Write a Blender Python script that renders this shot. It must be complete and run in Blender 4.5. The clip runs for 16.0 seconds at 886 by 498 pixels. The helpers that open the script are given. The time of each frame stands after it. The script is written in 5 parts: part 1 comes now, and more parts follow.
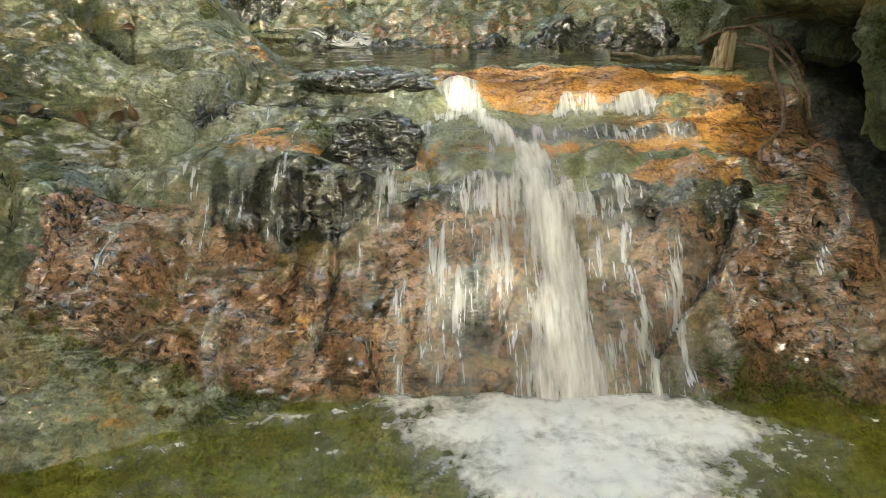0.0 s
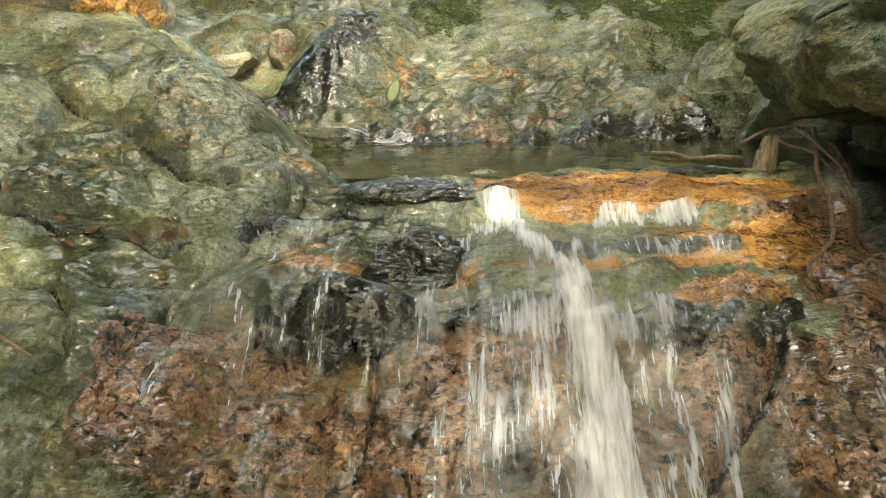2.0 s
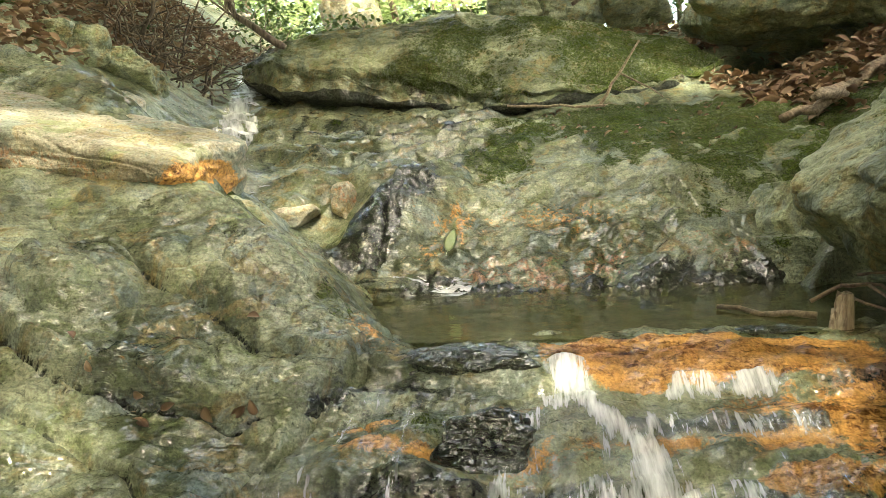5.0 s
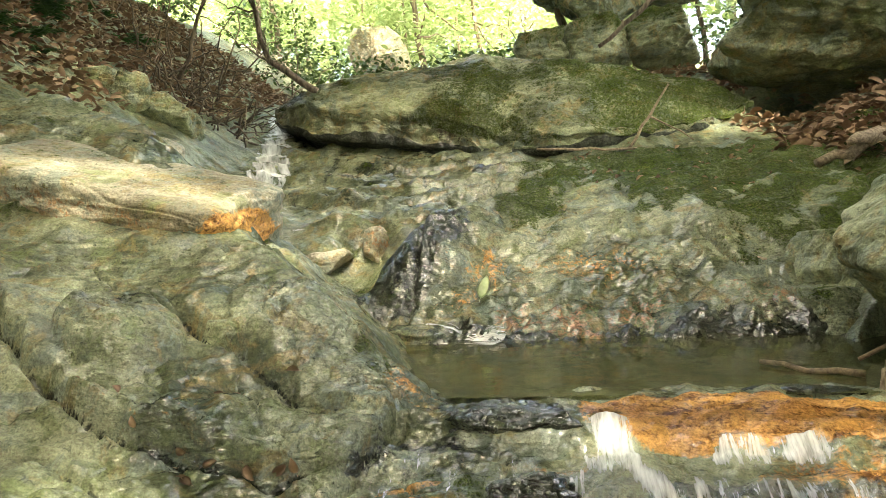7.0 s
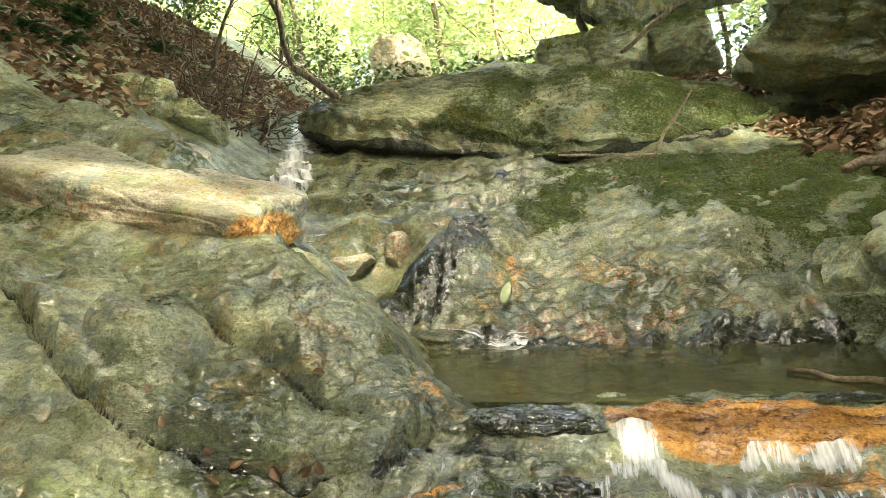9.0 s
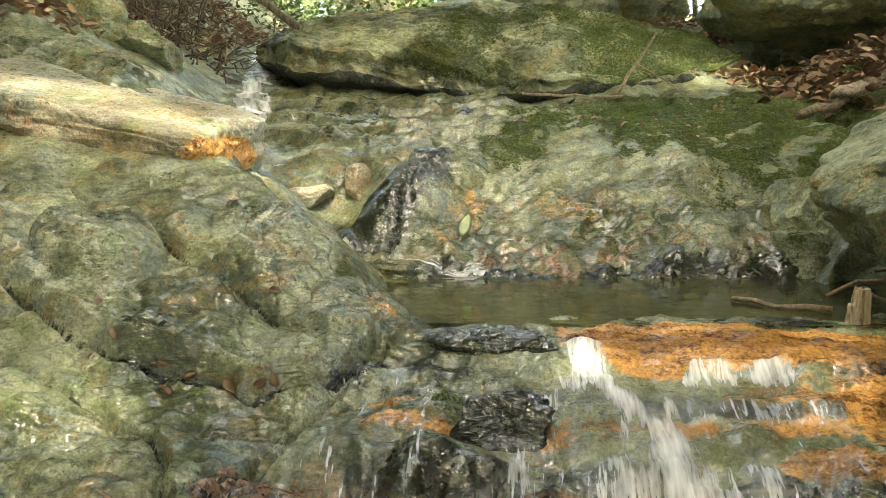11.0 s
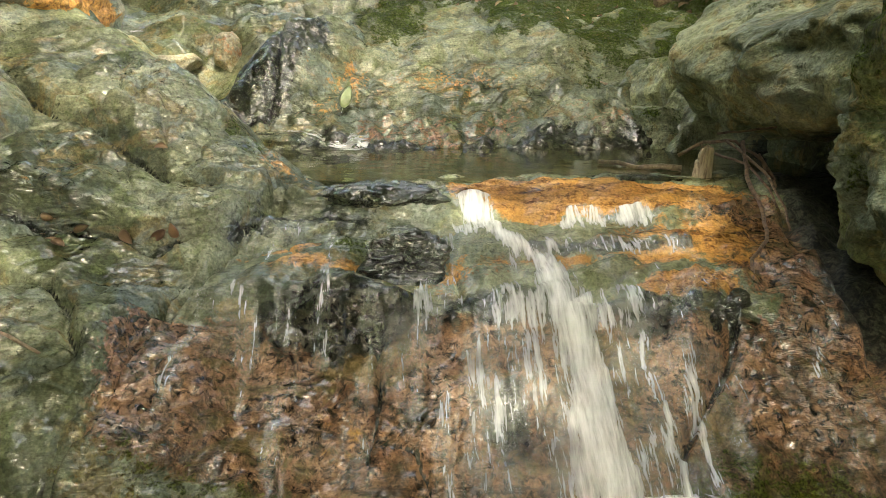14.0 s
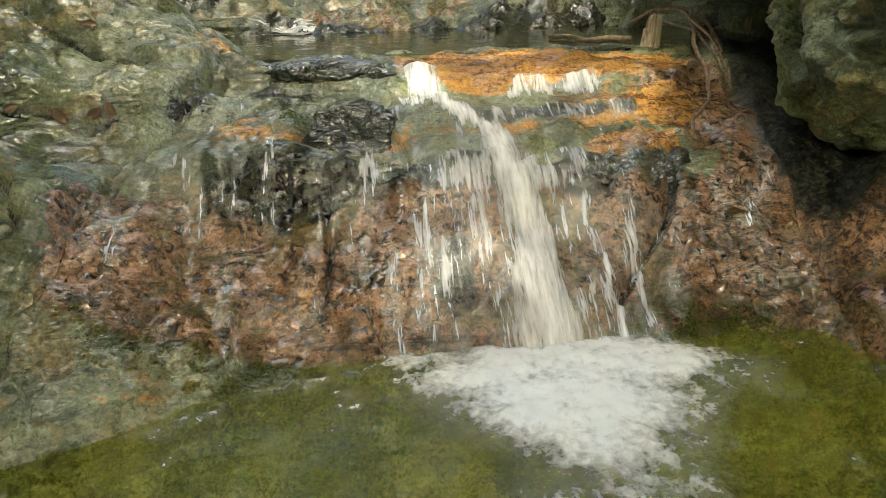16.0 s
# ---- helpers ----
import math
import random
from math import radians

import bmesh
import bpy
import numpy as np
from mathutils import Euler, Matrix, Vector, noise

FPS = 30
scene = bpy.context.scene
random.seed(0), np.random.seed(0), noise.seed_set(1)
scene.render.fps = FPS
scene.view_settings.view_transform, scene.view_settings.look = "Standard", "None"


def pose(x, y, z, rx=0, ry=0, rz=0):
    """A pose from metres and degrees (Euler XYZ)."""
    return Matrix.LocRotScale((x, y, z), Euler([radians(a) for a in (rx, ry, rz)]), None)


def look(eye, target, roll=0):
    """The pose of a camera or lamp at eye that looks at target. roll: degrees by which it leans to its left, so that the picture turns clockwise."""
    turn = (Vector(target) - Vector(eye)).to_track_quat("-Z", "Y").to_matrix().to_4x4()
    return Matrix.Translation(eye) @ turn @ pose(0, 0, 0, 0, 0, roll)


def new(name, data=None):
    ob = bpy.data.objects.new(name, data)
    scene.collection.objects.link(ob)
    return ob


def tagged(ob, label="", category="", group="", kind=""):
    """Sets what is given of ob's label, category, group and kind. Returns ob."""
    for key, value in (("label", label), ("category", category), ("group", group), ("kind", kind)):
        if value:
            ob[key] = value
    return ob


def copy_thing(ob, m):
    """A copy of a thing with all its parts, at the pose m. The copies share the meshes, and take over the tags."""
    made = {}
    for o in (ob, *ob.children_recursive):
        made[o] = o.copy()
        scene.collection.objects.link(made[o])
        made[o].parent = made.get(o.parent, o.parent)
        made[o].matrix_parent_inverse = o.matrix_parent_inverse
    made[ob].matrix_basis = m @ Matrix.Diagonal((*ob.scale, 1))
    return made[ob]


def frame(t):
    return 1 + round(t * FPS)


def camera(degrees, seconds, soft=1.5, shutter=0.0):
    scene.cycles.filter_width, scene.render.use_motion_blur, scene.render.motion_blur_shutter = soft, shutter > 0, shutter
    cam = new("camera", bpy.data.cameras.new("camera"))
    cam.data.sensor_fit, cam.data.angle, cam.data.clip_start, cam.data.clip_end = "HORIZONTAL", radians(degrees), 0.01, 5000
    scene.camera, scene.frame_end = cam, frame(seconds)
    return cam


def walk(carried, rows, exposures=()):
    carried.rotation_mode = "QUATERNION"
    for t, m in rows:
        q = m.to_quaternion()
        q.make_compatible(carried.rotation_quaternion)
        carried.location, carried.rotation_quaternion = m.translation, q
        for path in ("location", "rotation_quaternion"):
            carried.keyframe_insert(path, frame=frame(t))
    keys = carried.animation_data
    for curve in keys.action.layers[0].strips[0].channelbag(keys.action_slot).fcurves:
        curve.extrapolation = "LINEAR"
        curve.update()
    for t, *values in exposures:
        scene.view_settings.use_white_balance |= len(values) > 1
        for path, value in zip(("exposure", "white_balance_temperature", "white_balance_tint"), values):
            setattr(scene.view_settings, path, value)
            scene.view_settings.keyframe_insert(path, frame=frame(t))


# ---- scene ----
cam = camera(68.0, 16.0, soft=0.6)
PATH = [
    (0, (0.032, 0.006, 1.309), (0.006, 1.873, 0.592), -0.3),
    (0.5, (0.025, 0.026, 1.345), (-0.014, 1.912, 0.681), -0.2),
    (1, (0.025, 0.042, 1.383), (-0.076, 1.95, 0.789), -1.3),
    (1.5, (0.029, 0.054, 1.42), (-0.12, 1.971, 0.871), -2.3),
    (2, (0.041, 0.057, 1.454), (-0.114, 1.98, 0.924), -1.8),
    (2.5, (0.032, 0.06, 1.498), (-0.169, 1.999, 1.053), -2.9),
    (3, (0.028, 0.07, 1.539), (-0.17, 2.026, 1.175), -2.9),
    (3.5, (0.024, 0.082, 1.555), (-0.212, 2.042, 1.233), -3.6),
    (4, (0.022, 0.092, 1.568), (-0.216, 2.055, 1.27), -3.4),
    (4.5, (0.007, 0.087, 1.594), (-0.263, 2.054, 1.353), -3.5),
    (5, (-0.008, 0.078, 1.629), (-0.3, 2.049, 1.456), -3.5),
    (5.2, (-0.016, 0.077, 1.639), (-0.334, 2.046, 1.495), -3.7),
    (7.3, (-0.073, 0.064, 1.719), (-0.446, 2.029, 1.669), -3.4),
    (7.5, (-0.08, 0.061, 1.722), (-0.471, 2.023, 1.684), -3.5),
    (8, (-0.078, 0.051, 1.722), (-0.498, 2.006, 1.688), -3.9),
    (10.3, (-0.081, 0.051, 1.65), (-0.458, 2.012, 1.53), -1.9),
    (10.5, (-0.079, 0.047, 1.639), (-0.444, 2.007, 1.485), -1.9),
    (11, (-0.075, 0.047, 1.608), (-0.375, 2.013, 1.4), -1.5),
    (11.5, (-0.1, 0.028, 1.584), (-0.338, 1.998, 1.337), -2.2),
    (12, (-0.156, -0.004, 1.564), (-0.301, 1.967, 1.259), -2.6),
    (12.5, (-0.18, -0.027, 1.537), (-0.185, 1.939, 1.171), -0.5),
    (13, (-0.195, -0.042, 1.505), (-0.126, 1.903, 1.045), -0.8),
    (13.5, (-0.192, -0.074, 1.477), (-0.065, 1.856, 0.968), -0.2),
    (14, (-0.189, -0.092, 1.473), (-0.078, 1.837, 0.957), 0.1),
    (14.5, (-0.183, -0.107, 1.439), (-0.095, 1.803, 0.853), -0.8),
    (15, (-0.173, -0.132, 1.402), (-0.068, 1.76, 0.764), -1.9),
    (15.5, (-0.147, -0.146, 1.377), (-0.002, 1.715, 0.66), -2.7),
    (16, (-0.133, -0.159, 1.36), (0.065, 1.673, 0.581), -1.2),
]
walk(cam, [(t, look(eye, target, roll)) for t, eye, target, roll in PATH], exposures=[(0.0, 4.66, 7750, -1), (16.0, 4.66, 7750, -1)])

# ---- light ----
SUN_TURN, SUN_HEIGHT = 205.0, 58.0          # degrees: compass turn of the sun seen from above, height over the horizon
SUN_WAY = Vector((math.sin(radians(SUN_TURN)) * -1 * math.cos(radians(SUN_HEIGHT)), math.cos(radians(SUN_TURN)) * math.cos(radians(SUN_HEIGHT)), math.sin(radians(SUN_HEIGHT))))
world = bpy.data.worlds.new("sky")
scene.world = world
world.use_nodes = True
wn = world.node_tree
sky = wn.nodes.new("ShaderNodeTexSky")
sky.sky_type, sky.sun_disc = "NISHITA", False
sky.sun_elevation, sky.sun_rotation = radians(SUN_HEIGHT), math.atan2(SUN_WAY.x, SUN_WAY.y)
sky.dust_density, sky.air_density, sky.ozone_density = 6.0, 0.7, 0.4
wn.links.new(sky.outputs[0], wn.nodes["Background"].inputs[0])
wn.nodes["Background"].inputs[1].default_value = 0.15
sun = new("sun", bpy.data.lights.new("sun", "SUN"))
sun.data.energy, sun.data.angle, sun.data.color = 0.31, radians(0.6), (1.0, 0.97, 0.92)
sun.matrix_world = look(SUN_WAY * 30, (0, 0, 0))

# -- forms --
def grad_noise(x, y, z=0.0, seed=0):
    """Smooth noise of about -1 to 1 for whole arrays."""
    x, y, z = np.broadcast_arrays(np.asarray(x, float), np.asarray(y, float), np.asarray(z, float))
    xi, yi, zi = np.floor(x), np.floor(y), np.floor(z)
    fx, fy, fz = x - xi, y - yi, z - zi
    u, v, w = (f * f * f * (f * (f * 6 - 15) + 10) for f in (fx, fy, fz))
    total = np.zeros(x.shape)
    for a in (0, 1):
        for b in (0, 1):
            for c in (0, 1):
                h = ((xi + a).astype(np.int64) * 374761393 + (yi + b).astype(np.int64) * 668265263 + (zi + c).astype(np.int64) * 2147483647 + seed * 144665) & 0xFFFFFFFF
                h = ((h ^ (h >> 13)) * 1274126177) & 0xFFFFFFFF
                h = h ^ (h >> 16)
                g = ((h & 1023) / 511.5 - 1) * (fx - a) + (((h >> 10) & 1023) / 511.5 - 1) * (fy - b) + (((h >> 20) & 1023) / 511.5 - 1) * (fz - c)
                total += g * (u if a else 1 - u) * (v if b else 1 - v) * (w if c else 1 - w)
    return total * 1.5


def fbm(x, y, z=0.0, seed=0, octaves=4, gain=0.5):
    total, amp = 0.0, 1.0
    for n in range(octaves):
        total = total + amp * grad_noise(x * 2.03 ** n, y * 2.03 ** n, z * 2.03 ** n, seed + n)
        amp *= gain
    return total


def ridged(x, y, z=0.0, seed=0, octaves=3):
    total, amp = 0.0, 1.0
    for n in range(octaves):
        total = total + amp * (1 - 2 * np.abs(grad_noise(x * 2.1 ** n, y * 2.1 ** n, z * 2.1 ** n, seed + n)))
        amp *= 0.5
    return total


def step(a, b, x):
    t = np.clip((x - a) / (b - a), 0, 1)
    return t * t * (3 - 2 * t)


def smin(a, b, k):
    h = np.clip(0.5 + 0.5 * (b - a) / k, 0, 1)
    return b + (a - b) * h - k * h * (1 - h)


def smax(a, b, k):
    return -smin(-a, -b, k)


def spot(x, y, cx, cy, rx, ry, turn=0.0):
    """1 in the middle of an ellipse, 0 at its edge and beyond."""
    c, s = math.cos(radians(turn)), math.sin(radians(turn))
    u, v = ((x - cx) * c + (y - cy) * s) / rx, (-(x - cx) * s + (y - cy) * c) / ry
    return np.clip(1 - (u * u + v * v), 0, 1)


LOW, HIGH = 0.45, 1.056                     # the levels of the lower and the upper pool
STEP_Y = (-9.0, 0.0, 0.95, 1.15, 1.29, 1.46, 1.58, 1.63, 1.70, 1.76, 1.92, 2.00, 2.14, 2.20, 2.24, 2.31, 2.45, 2.60, 2.78, 3.20, 3.60, 3.78)
STEP_Z = (-0.3, 0.10, 0.20, 0.33, 0.45, 0.60, 0.675, 0.73, 0.80, 0.835, 0.87, 0.905, 0.93, 0.945, 0.99, 1.025, 1.045, 1.053, 1.00, 0.93, 0.97, 1.05)


def edge_x(y):
    """Where the falls' rock ends against the rock on their left."""
    return np.interp(y, (1.1, 1.45, 1.7, 2.0, 2.4), (-1.0, -0.92, -0.86, -0.76, -0.62))


def left_rock_z(x, y):
    top = 0.958 + 0.48 * (y - 1.86) - 0.25 * (x + 1.21)
    side = 1.05 + 0.9 * (0.224 - (0.949 * x + 0.316 * y)) - 0.6 * np.maximum(0, y - 4.2)
    top = top + 0.07 * spot(x, y, -1.0, 1.48, 0.36, 0.28) ** 0.5 - 1.8 * np.clip(1.03 + 0.37 * (np.clip(x, -1.2, 0) + 0.87) - y, 0, 2) + 0.035 * spot(x, y, -1.3, 2.65, 0.5, 0.4) - 0.03 * spot(x, y, -1.2, 1.85, 0.35, 0.15)
    top = top + 0.05 * spot(x, y, -1.55, 1.58, 0.42, 0.22, -15) ** 0.6
    side = side + 0.05 * fbm(x * 3.5, y * 3.5, 0.2, 35, 3)
    return smin(top, side, 0.10)


def groove(x, y, line, wide, deep, lift=0.0):
    """A crack along a line of points, with the rock above it raised to a lip."""
    best = np.full(np.shape(x), 9.0)
    for (ax, ay), (bx, by) in zip(line, line[1:]):
        dx, dy = bx - ax, by - ay
        f = np.clip(((x - ax) * dx + (y - ay) * dy) / (dx * dx + dy * dy), 0, 1)
        best = np.minimum(best, np.hypot(x - ax - f * dx, y - ay - f * dy))
    cut = -deep * np.clip(1 - best / wide, 0, 1)
    if lift:
        xs_, ys_ = zip(*sorted(line))
        cut = cut + lift * np.clip(1 - best / 0.3, 0, 1) ** 1.5 * step(-0.015, 0.03, y - np.interp(x, xs_, ys_))
    return cut


CRACKS = ((((-2.60, 2.47), (-2.41, 2.41), (-2.32, 2.34), (-2.02, 2.13), (-1.69, 1.99), (-1.44, 1.94), (-1.26, 1.96), (-1.10, 1.96), (-0.95, 1.98), (-0.78, 2.07), (-0.66, 2.28)), 0.030, 0.08, 0.085),
          (((-2.5, 2.42), (-2.34, 2.70), (-2.20, 2.75), (-1.89, 2.57), (-1.69, 2.49), (-1.51, 2.48)), 0.016, 0.04, 0.0),
          (((-1.60, 2.52), (-1.43, 2.44), (-1.28, 2.38), (-1.13, 2.34), (-1.0, 2.27), (-0.86, 2.26)), 0.028, 0.045, 0.055),
          (((-1.85, 1.80), (-1.59, 1.79), (-1.32, 1.74), (-1.19, 1.70), (-1.08, 1.60), (-1.02, 1.48)), 0.022, 0.04, 0.03),
          (((-1.14, 1.42), (-1.0, 1.46), (-0.95, 1.59), (-0.85, 1.73), (-0.82, 1.79)), 0.026, 0.04, 0.0),
          (((0.82, 4.42), (0.95, 4.2), (1.09, 4.03), (1.18, 3.83), (1.25, 3.70)), 0.04, 0.11, 0.0),
          (((-0.26, 1.62), (-0.28, 1.46), (-0.30, 1.38)), 0.014, 0.03, 0.0), (((-0.29, 1.43), (-0.18, 1.40), (-0.11, 1.30)), 0.012, 0.025, 0.0),
          (((0.83, 1.74), (0.72, 1.59), (0.60, 1.47), (0.52, 1.38)), 0.020, 0.06, 0.0))


def carved(x, y, dirt_and_shade=False):
    """The single cracks, lobes and folds that show in the rocks; or only how much soil and painted shade the cracks
    get.
    """
    wx, wy = x + 0.03 * grad_noise(x * 7, y * 7, 0.1, 15), y + 0.03 * grad_noise(x * 7, y * 7, 0.9, 16)
    if dirt_and_shade:
        return np.maximum.reduce([np.clip(-1.9 * groove(wx, wy, line, max(0.012, 0.6 * wide), 1.0) - 0.9, 0, 1) for line, wide, deep, lift in CRACKS])
    z = sum(groove(wx, wy, line, wide, deep, lift) for line, wide, deep, lift in CRACKS)
    z = z + 0.14 * spot(x, y, -1.78, 2.36, 0.27, 0.20, -12) ** 0.4 - 0.03 * spot(x, y, -1.78, 2.12, 0.3, 0.07, -12) + 0.05 * spot(x, y, -1.28, 2.10, 0.33, 0.12, 5) ** 0.6
    z = z + 0.07 * spot(x, y, -1.15, 2.66, 0.34, 0.26, -25) ** 0.6 + 0.06 * spot(x, y, -1.75, 2.98, 0.5, 0.25) + 0.04 * spot(x, y, -2.1, 2.62, 0.3, 0.12) ** 0.6
    z = z + 0.05 * spot(x, y, -0.55, 1.86, 0.34, 0.14, 25) ** 0.6 + 0.04 * spot(x, y, -0.35, 1.72, 0.2, 0.10) ** 0.5 + 0.03 * spot(x, y, 0.72, 1.86, 0.22, 0.09) ** 0.6
    fold = step(3.62, 3.75, y) * step(4.25, 3.85, y)
    z = z + fold * (0.06 * np.abs(grad_noise(x * 5 + 2.5 * y, y * 2, 0.2, 17)) + 0.025 * np.abs(grad_noise(x * 13 + 6 * y, y * 4, 0.2, 18)))
    z = z + 0.07 * fbm(x * 1.6, y * 1.6, 0.2, 19, 2) * step(3.8, 4.3, y) * step(9, 7, y)
    return z


def bedrock_z(x, y):
    """The large forms of the brook's bed and its banks."""
    wx = x + 0.05 * grad_noise(x * 1.7, y * 1.7, 3.3)
    yw = y + (0.05 * grad_noise(x * 2.2, y * 1.2, 0.5, 4) + 0.02 * grad_noise(x * 7, y * 3, 0.5, 5)) * step(0.9, 1.6, y) * (1 - step(2.4, 2.8, y))
    falls = np.interp(yw, STEP_Y, STEP_Z)
    beyond = smin(1.05 + 0.66 * (y - 3.76 + 0.13 * step(0.2, 0.9, x)), smax(1.9 + 0.22 * (y - 4.95), 2.25 + 0.42 * (y - 6.5), 0.2), 0.2)
    beyond = np.where(y > 10, smin(beyond, 3.75 + 0.13 * (y - 10), 0.3), beyond)
    beyond = beyond + 0.20 * spot(x, y, -0.86, 4.42, 0.55, 0.30, 52) ** 0.7 - 0.17 * spot(x, y, -1.48, 4.55, 0.3, 0.5)
    ledge = y * 2.3 + 0.25 * x + 0.6 * grad_noise(x * 1.1, y * 1.3, 0.4, 33)
    saw = ledge % 1.0
    beyond = beyond + 0.13 * (saw - np.clip((saw - 0.82) / 0.18, 0, 1) - 0.4) * -1.0 * step(4.7, 5.0, y) * step(8.4, 7.6, y) * step(0.2, -0.5, x)
    mid = np.where(y > 3.5, smax(falls, beyond, 0.05), falls)
    z = smax(mid, left_rock_z(wx, y) - 3 * step(4.4, 6.0, y) - 2 * step(0.3, -1.2, y), 0.04)
    right = 0.45 + 0.9 * (wx - 1.08) + 0.25 * (np.clip(y, -2, 3) - 1.12) - 2.5 * step(3.9, 5.2, y)
    right = right - 0.75 * spot(x, y, 1.72, 2.75, 0.62, 0.95) ** 0.5 - 0.5 * spot(x, y, 1.62, 2.05, 0.45, 0.42) ** 0.5 - 0.5 * spot(x, y, 1.90, 1.85, 0.62, 0.45) ** 0.5
    z = smax(z, smin(right, 2.6 + 0 * x, 0.3), 0.06)
    litter = 2.2 + 0.36 * (x - 1.9) + 0.2 * (y - 6.4) - 2.0 * step(5.6, 4.6, y)
    z = smax(z, smin(litter, 5.5 + 0.1 * y, 0.5), 0.08)
    bank = 3.25 + 0.75 * (-4.6 - x) + 0.1 * (y - 6.5) - 1.5 * step(5.0, 3.0, y)
    z = smax(z, smin(bank, 6.6 + 0.02 * y, 0.5), 0.15)
    z = z - 1.0 * spot(x, y, 2.75, 8.05, 1.15, 0.85) ** 0.5
    return z + carved(x, y)


def crinkled(x, y):
    """Where the stone is folded into small sharp crinkles."""
    spots = ((-0.25, 2.37, 0.36, 0.10, 0), (-0.95, 4.22, 0.52, 0.26, 57), (-1.78, 2.28, 0.28, 0.18, -12), (-1.12, 2.60, 0.36, 0.24, -25), (-0.82, 2.48, 0.2, 0.16, 20), (-0.78, 2.10, 0.26, 0.12, 20),
             (-0.90, 1.50, 0.12, 0.16, 20), (0.74, 1.76, 0.2, 0.10, 30), (-1.35, 1.98, 0.4, 0.05, -6), (0.86, 2.20, 0.32, 0.06, 0), (0.95, 1.55, 0.22, 0.22, 0), (-0.86, 1.22, 0.12, 0.2, 0), (-0.92, 1.78, 0.14, 0.06, 0))
    z = np.maximum.reduce([spot(x, y, *q) ** 0.5 for q in spots])
    return np.maximum(z, 0.45 * step(3.55, 3.65, y) * step(3.95, 3.75, y) * step(-0.8, -0.6, x) * step(1.3, 1.1, x))


def rough(x, y, seed=0, size=1.0):
    """Lumps, creased folds, ribs, crinkles and cracks of the schist."""
    sx, sy = 0.9 * x + 0.43 * y, -0.43 * x + 0.9 * y
    bend = grad_noise(x * 3, y * 3, 1.0, seed)
    lump = 0.036 * fbm(x * 2.2, y * 2.2, 0.1, seed, 3)
    fold = 0.060 * np.abs(grad_noise(sx * 2.6 + 0.5 * bend, sy * 4.8, 0.4, seed + 50)) + 0.040 * np.abs(grad_noise(sx * 7 + 0.6 * bend, sy * 12, 0.4, seed + 51))
    rib = 0.009 * ridged(sx * 5 + 0.7 * bend, sy * 14, 0.3, seed + 9, 3)
    crinkle = crinkled(x, y) * (0.020 * ridged(sx * 11 + bend, sy * 17, 0.2, seed + 61, 2) + 0.007 * ridged(x * 29 + bend, y * 33, 0.2, seed + 62, 2))
    fine = 0.006 * fbm(x * 20, y * 20, 0.7, seed + 20, 3)
    crack = np.abs(grad_noise(sx * 1.5 + 0.3 * grad_noise(x * 5, y * 5, 2.0, seed), sy * 3.0, 0.9, seed + 30))
    return size * (lump + fold + rib + crinkle + fine - 0.025 - 0.03 * np.clip(1 - crack / 0.02, 0, 1))
# -- end forms --

# ---- materials ----
def node(nt, kind, _out=0, **sockets):
    """A node with its inputs set or linked; returns one output."""
    n = nt.nodes.new(kind)
    for key, value in sockets.items():
        if key in ("operation", "blend_type", "data_type", "attribute_name", "noise_dimensions", "feature", "interpolation_type", "invert", "clamp"):
            if key == "attribute_name":
                n.attribute_name = value
            elif key == "operation":
                n.operation = value
            elif key == "feature":
                n.feature = value
            elif key == "interpolation_type":
                n.interpolation_type = value
            elif key == "clamp":
                n.use_clamp = value
            continue
        socket = n.inputs[int(key[1:])] if key[0] == "i" and key[1:].isdigit() else n.inputs[key.replace("_", " ")]
        if isinstance(value, bpy.types.NodeSocket):
            nt.links.new(value, socket)
        else:
            socket.default_value = value
    return n.outputs[_out]


def blank(name):
    m = bpy.data.materials.new(name)
    m.use_nodes = True
    nt = m.node_tree
    return m, nt, nt.nodes["Principled BSDF"]


def noise_tex(nt, where, scale, detail=5.0, rough=0.6, distortion=0.0):
    return node(nt, "ShaderNodeTexNoise", Vector=where, Scale=scale, Detail=detail, Roughness=rough, Distortion=distortion)


def fade(nt, value, lo, hi):
    return node(nt, "ShaderNodeMapRange", i0=value, i1=lo, i2=hi, i3=0.0, i4=1.0, interpolation_type="SMOOTHSTEP")


def blend(nt, fac, a, b):
    n = nt.nodes.new("ShaderNodeMix")
    n.data_type = "RGBA"
    for key, v in ((0, fac), (6, a), (7, b)):
        if isinstance(v, bpy.types.NodeSocket):
            nt.links.new(v, n.inputs[key])
        else:
            n.inputs[key].default_value = v if key == 0 else (*v, 1)
    return n.outputs[2]


def calc(nt, operation, a, b=0.0, c=0.0):
    return node(nt, "ShaderNodeMath", operation=operation, i0=a, i1=b, i2=c)


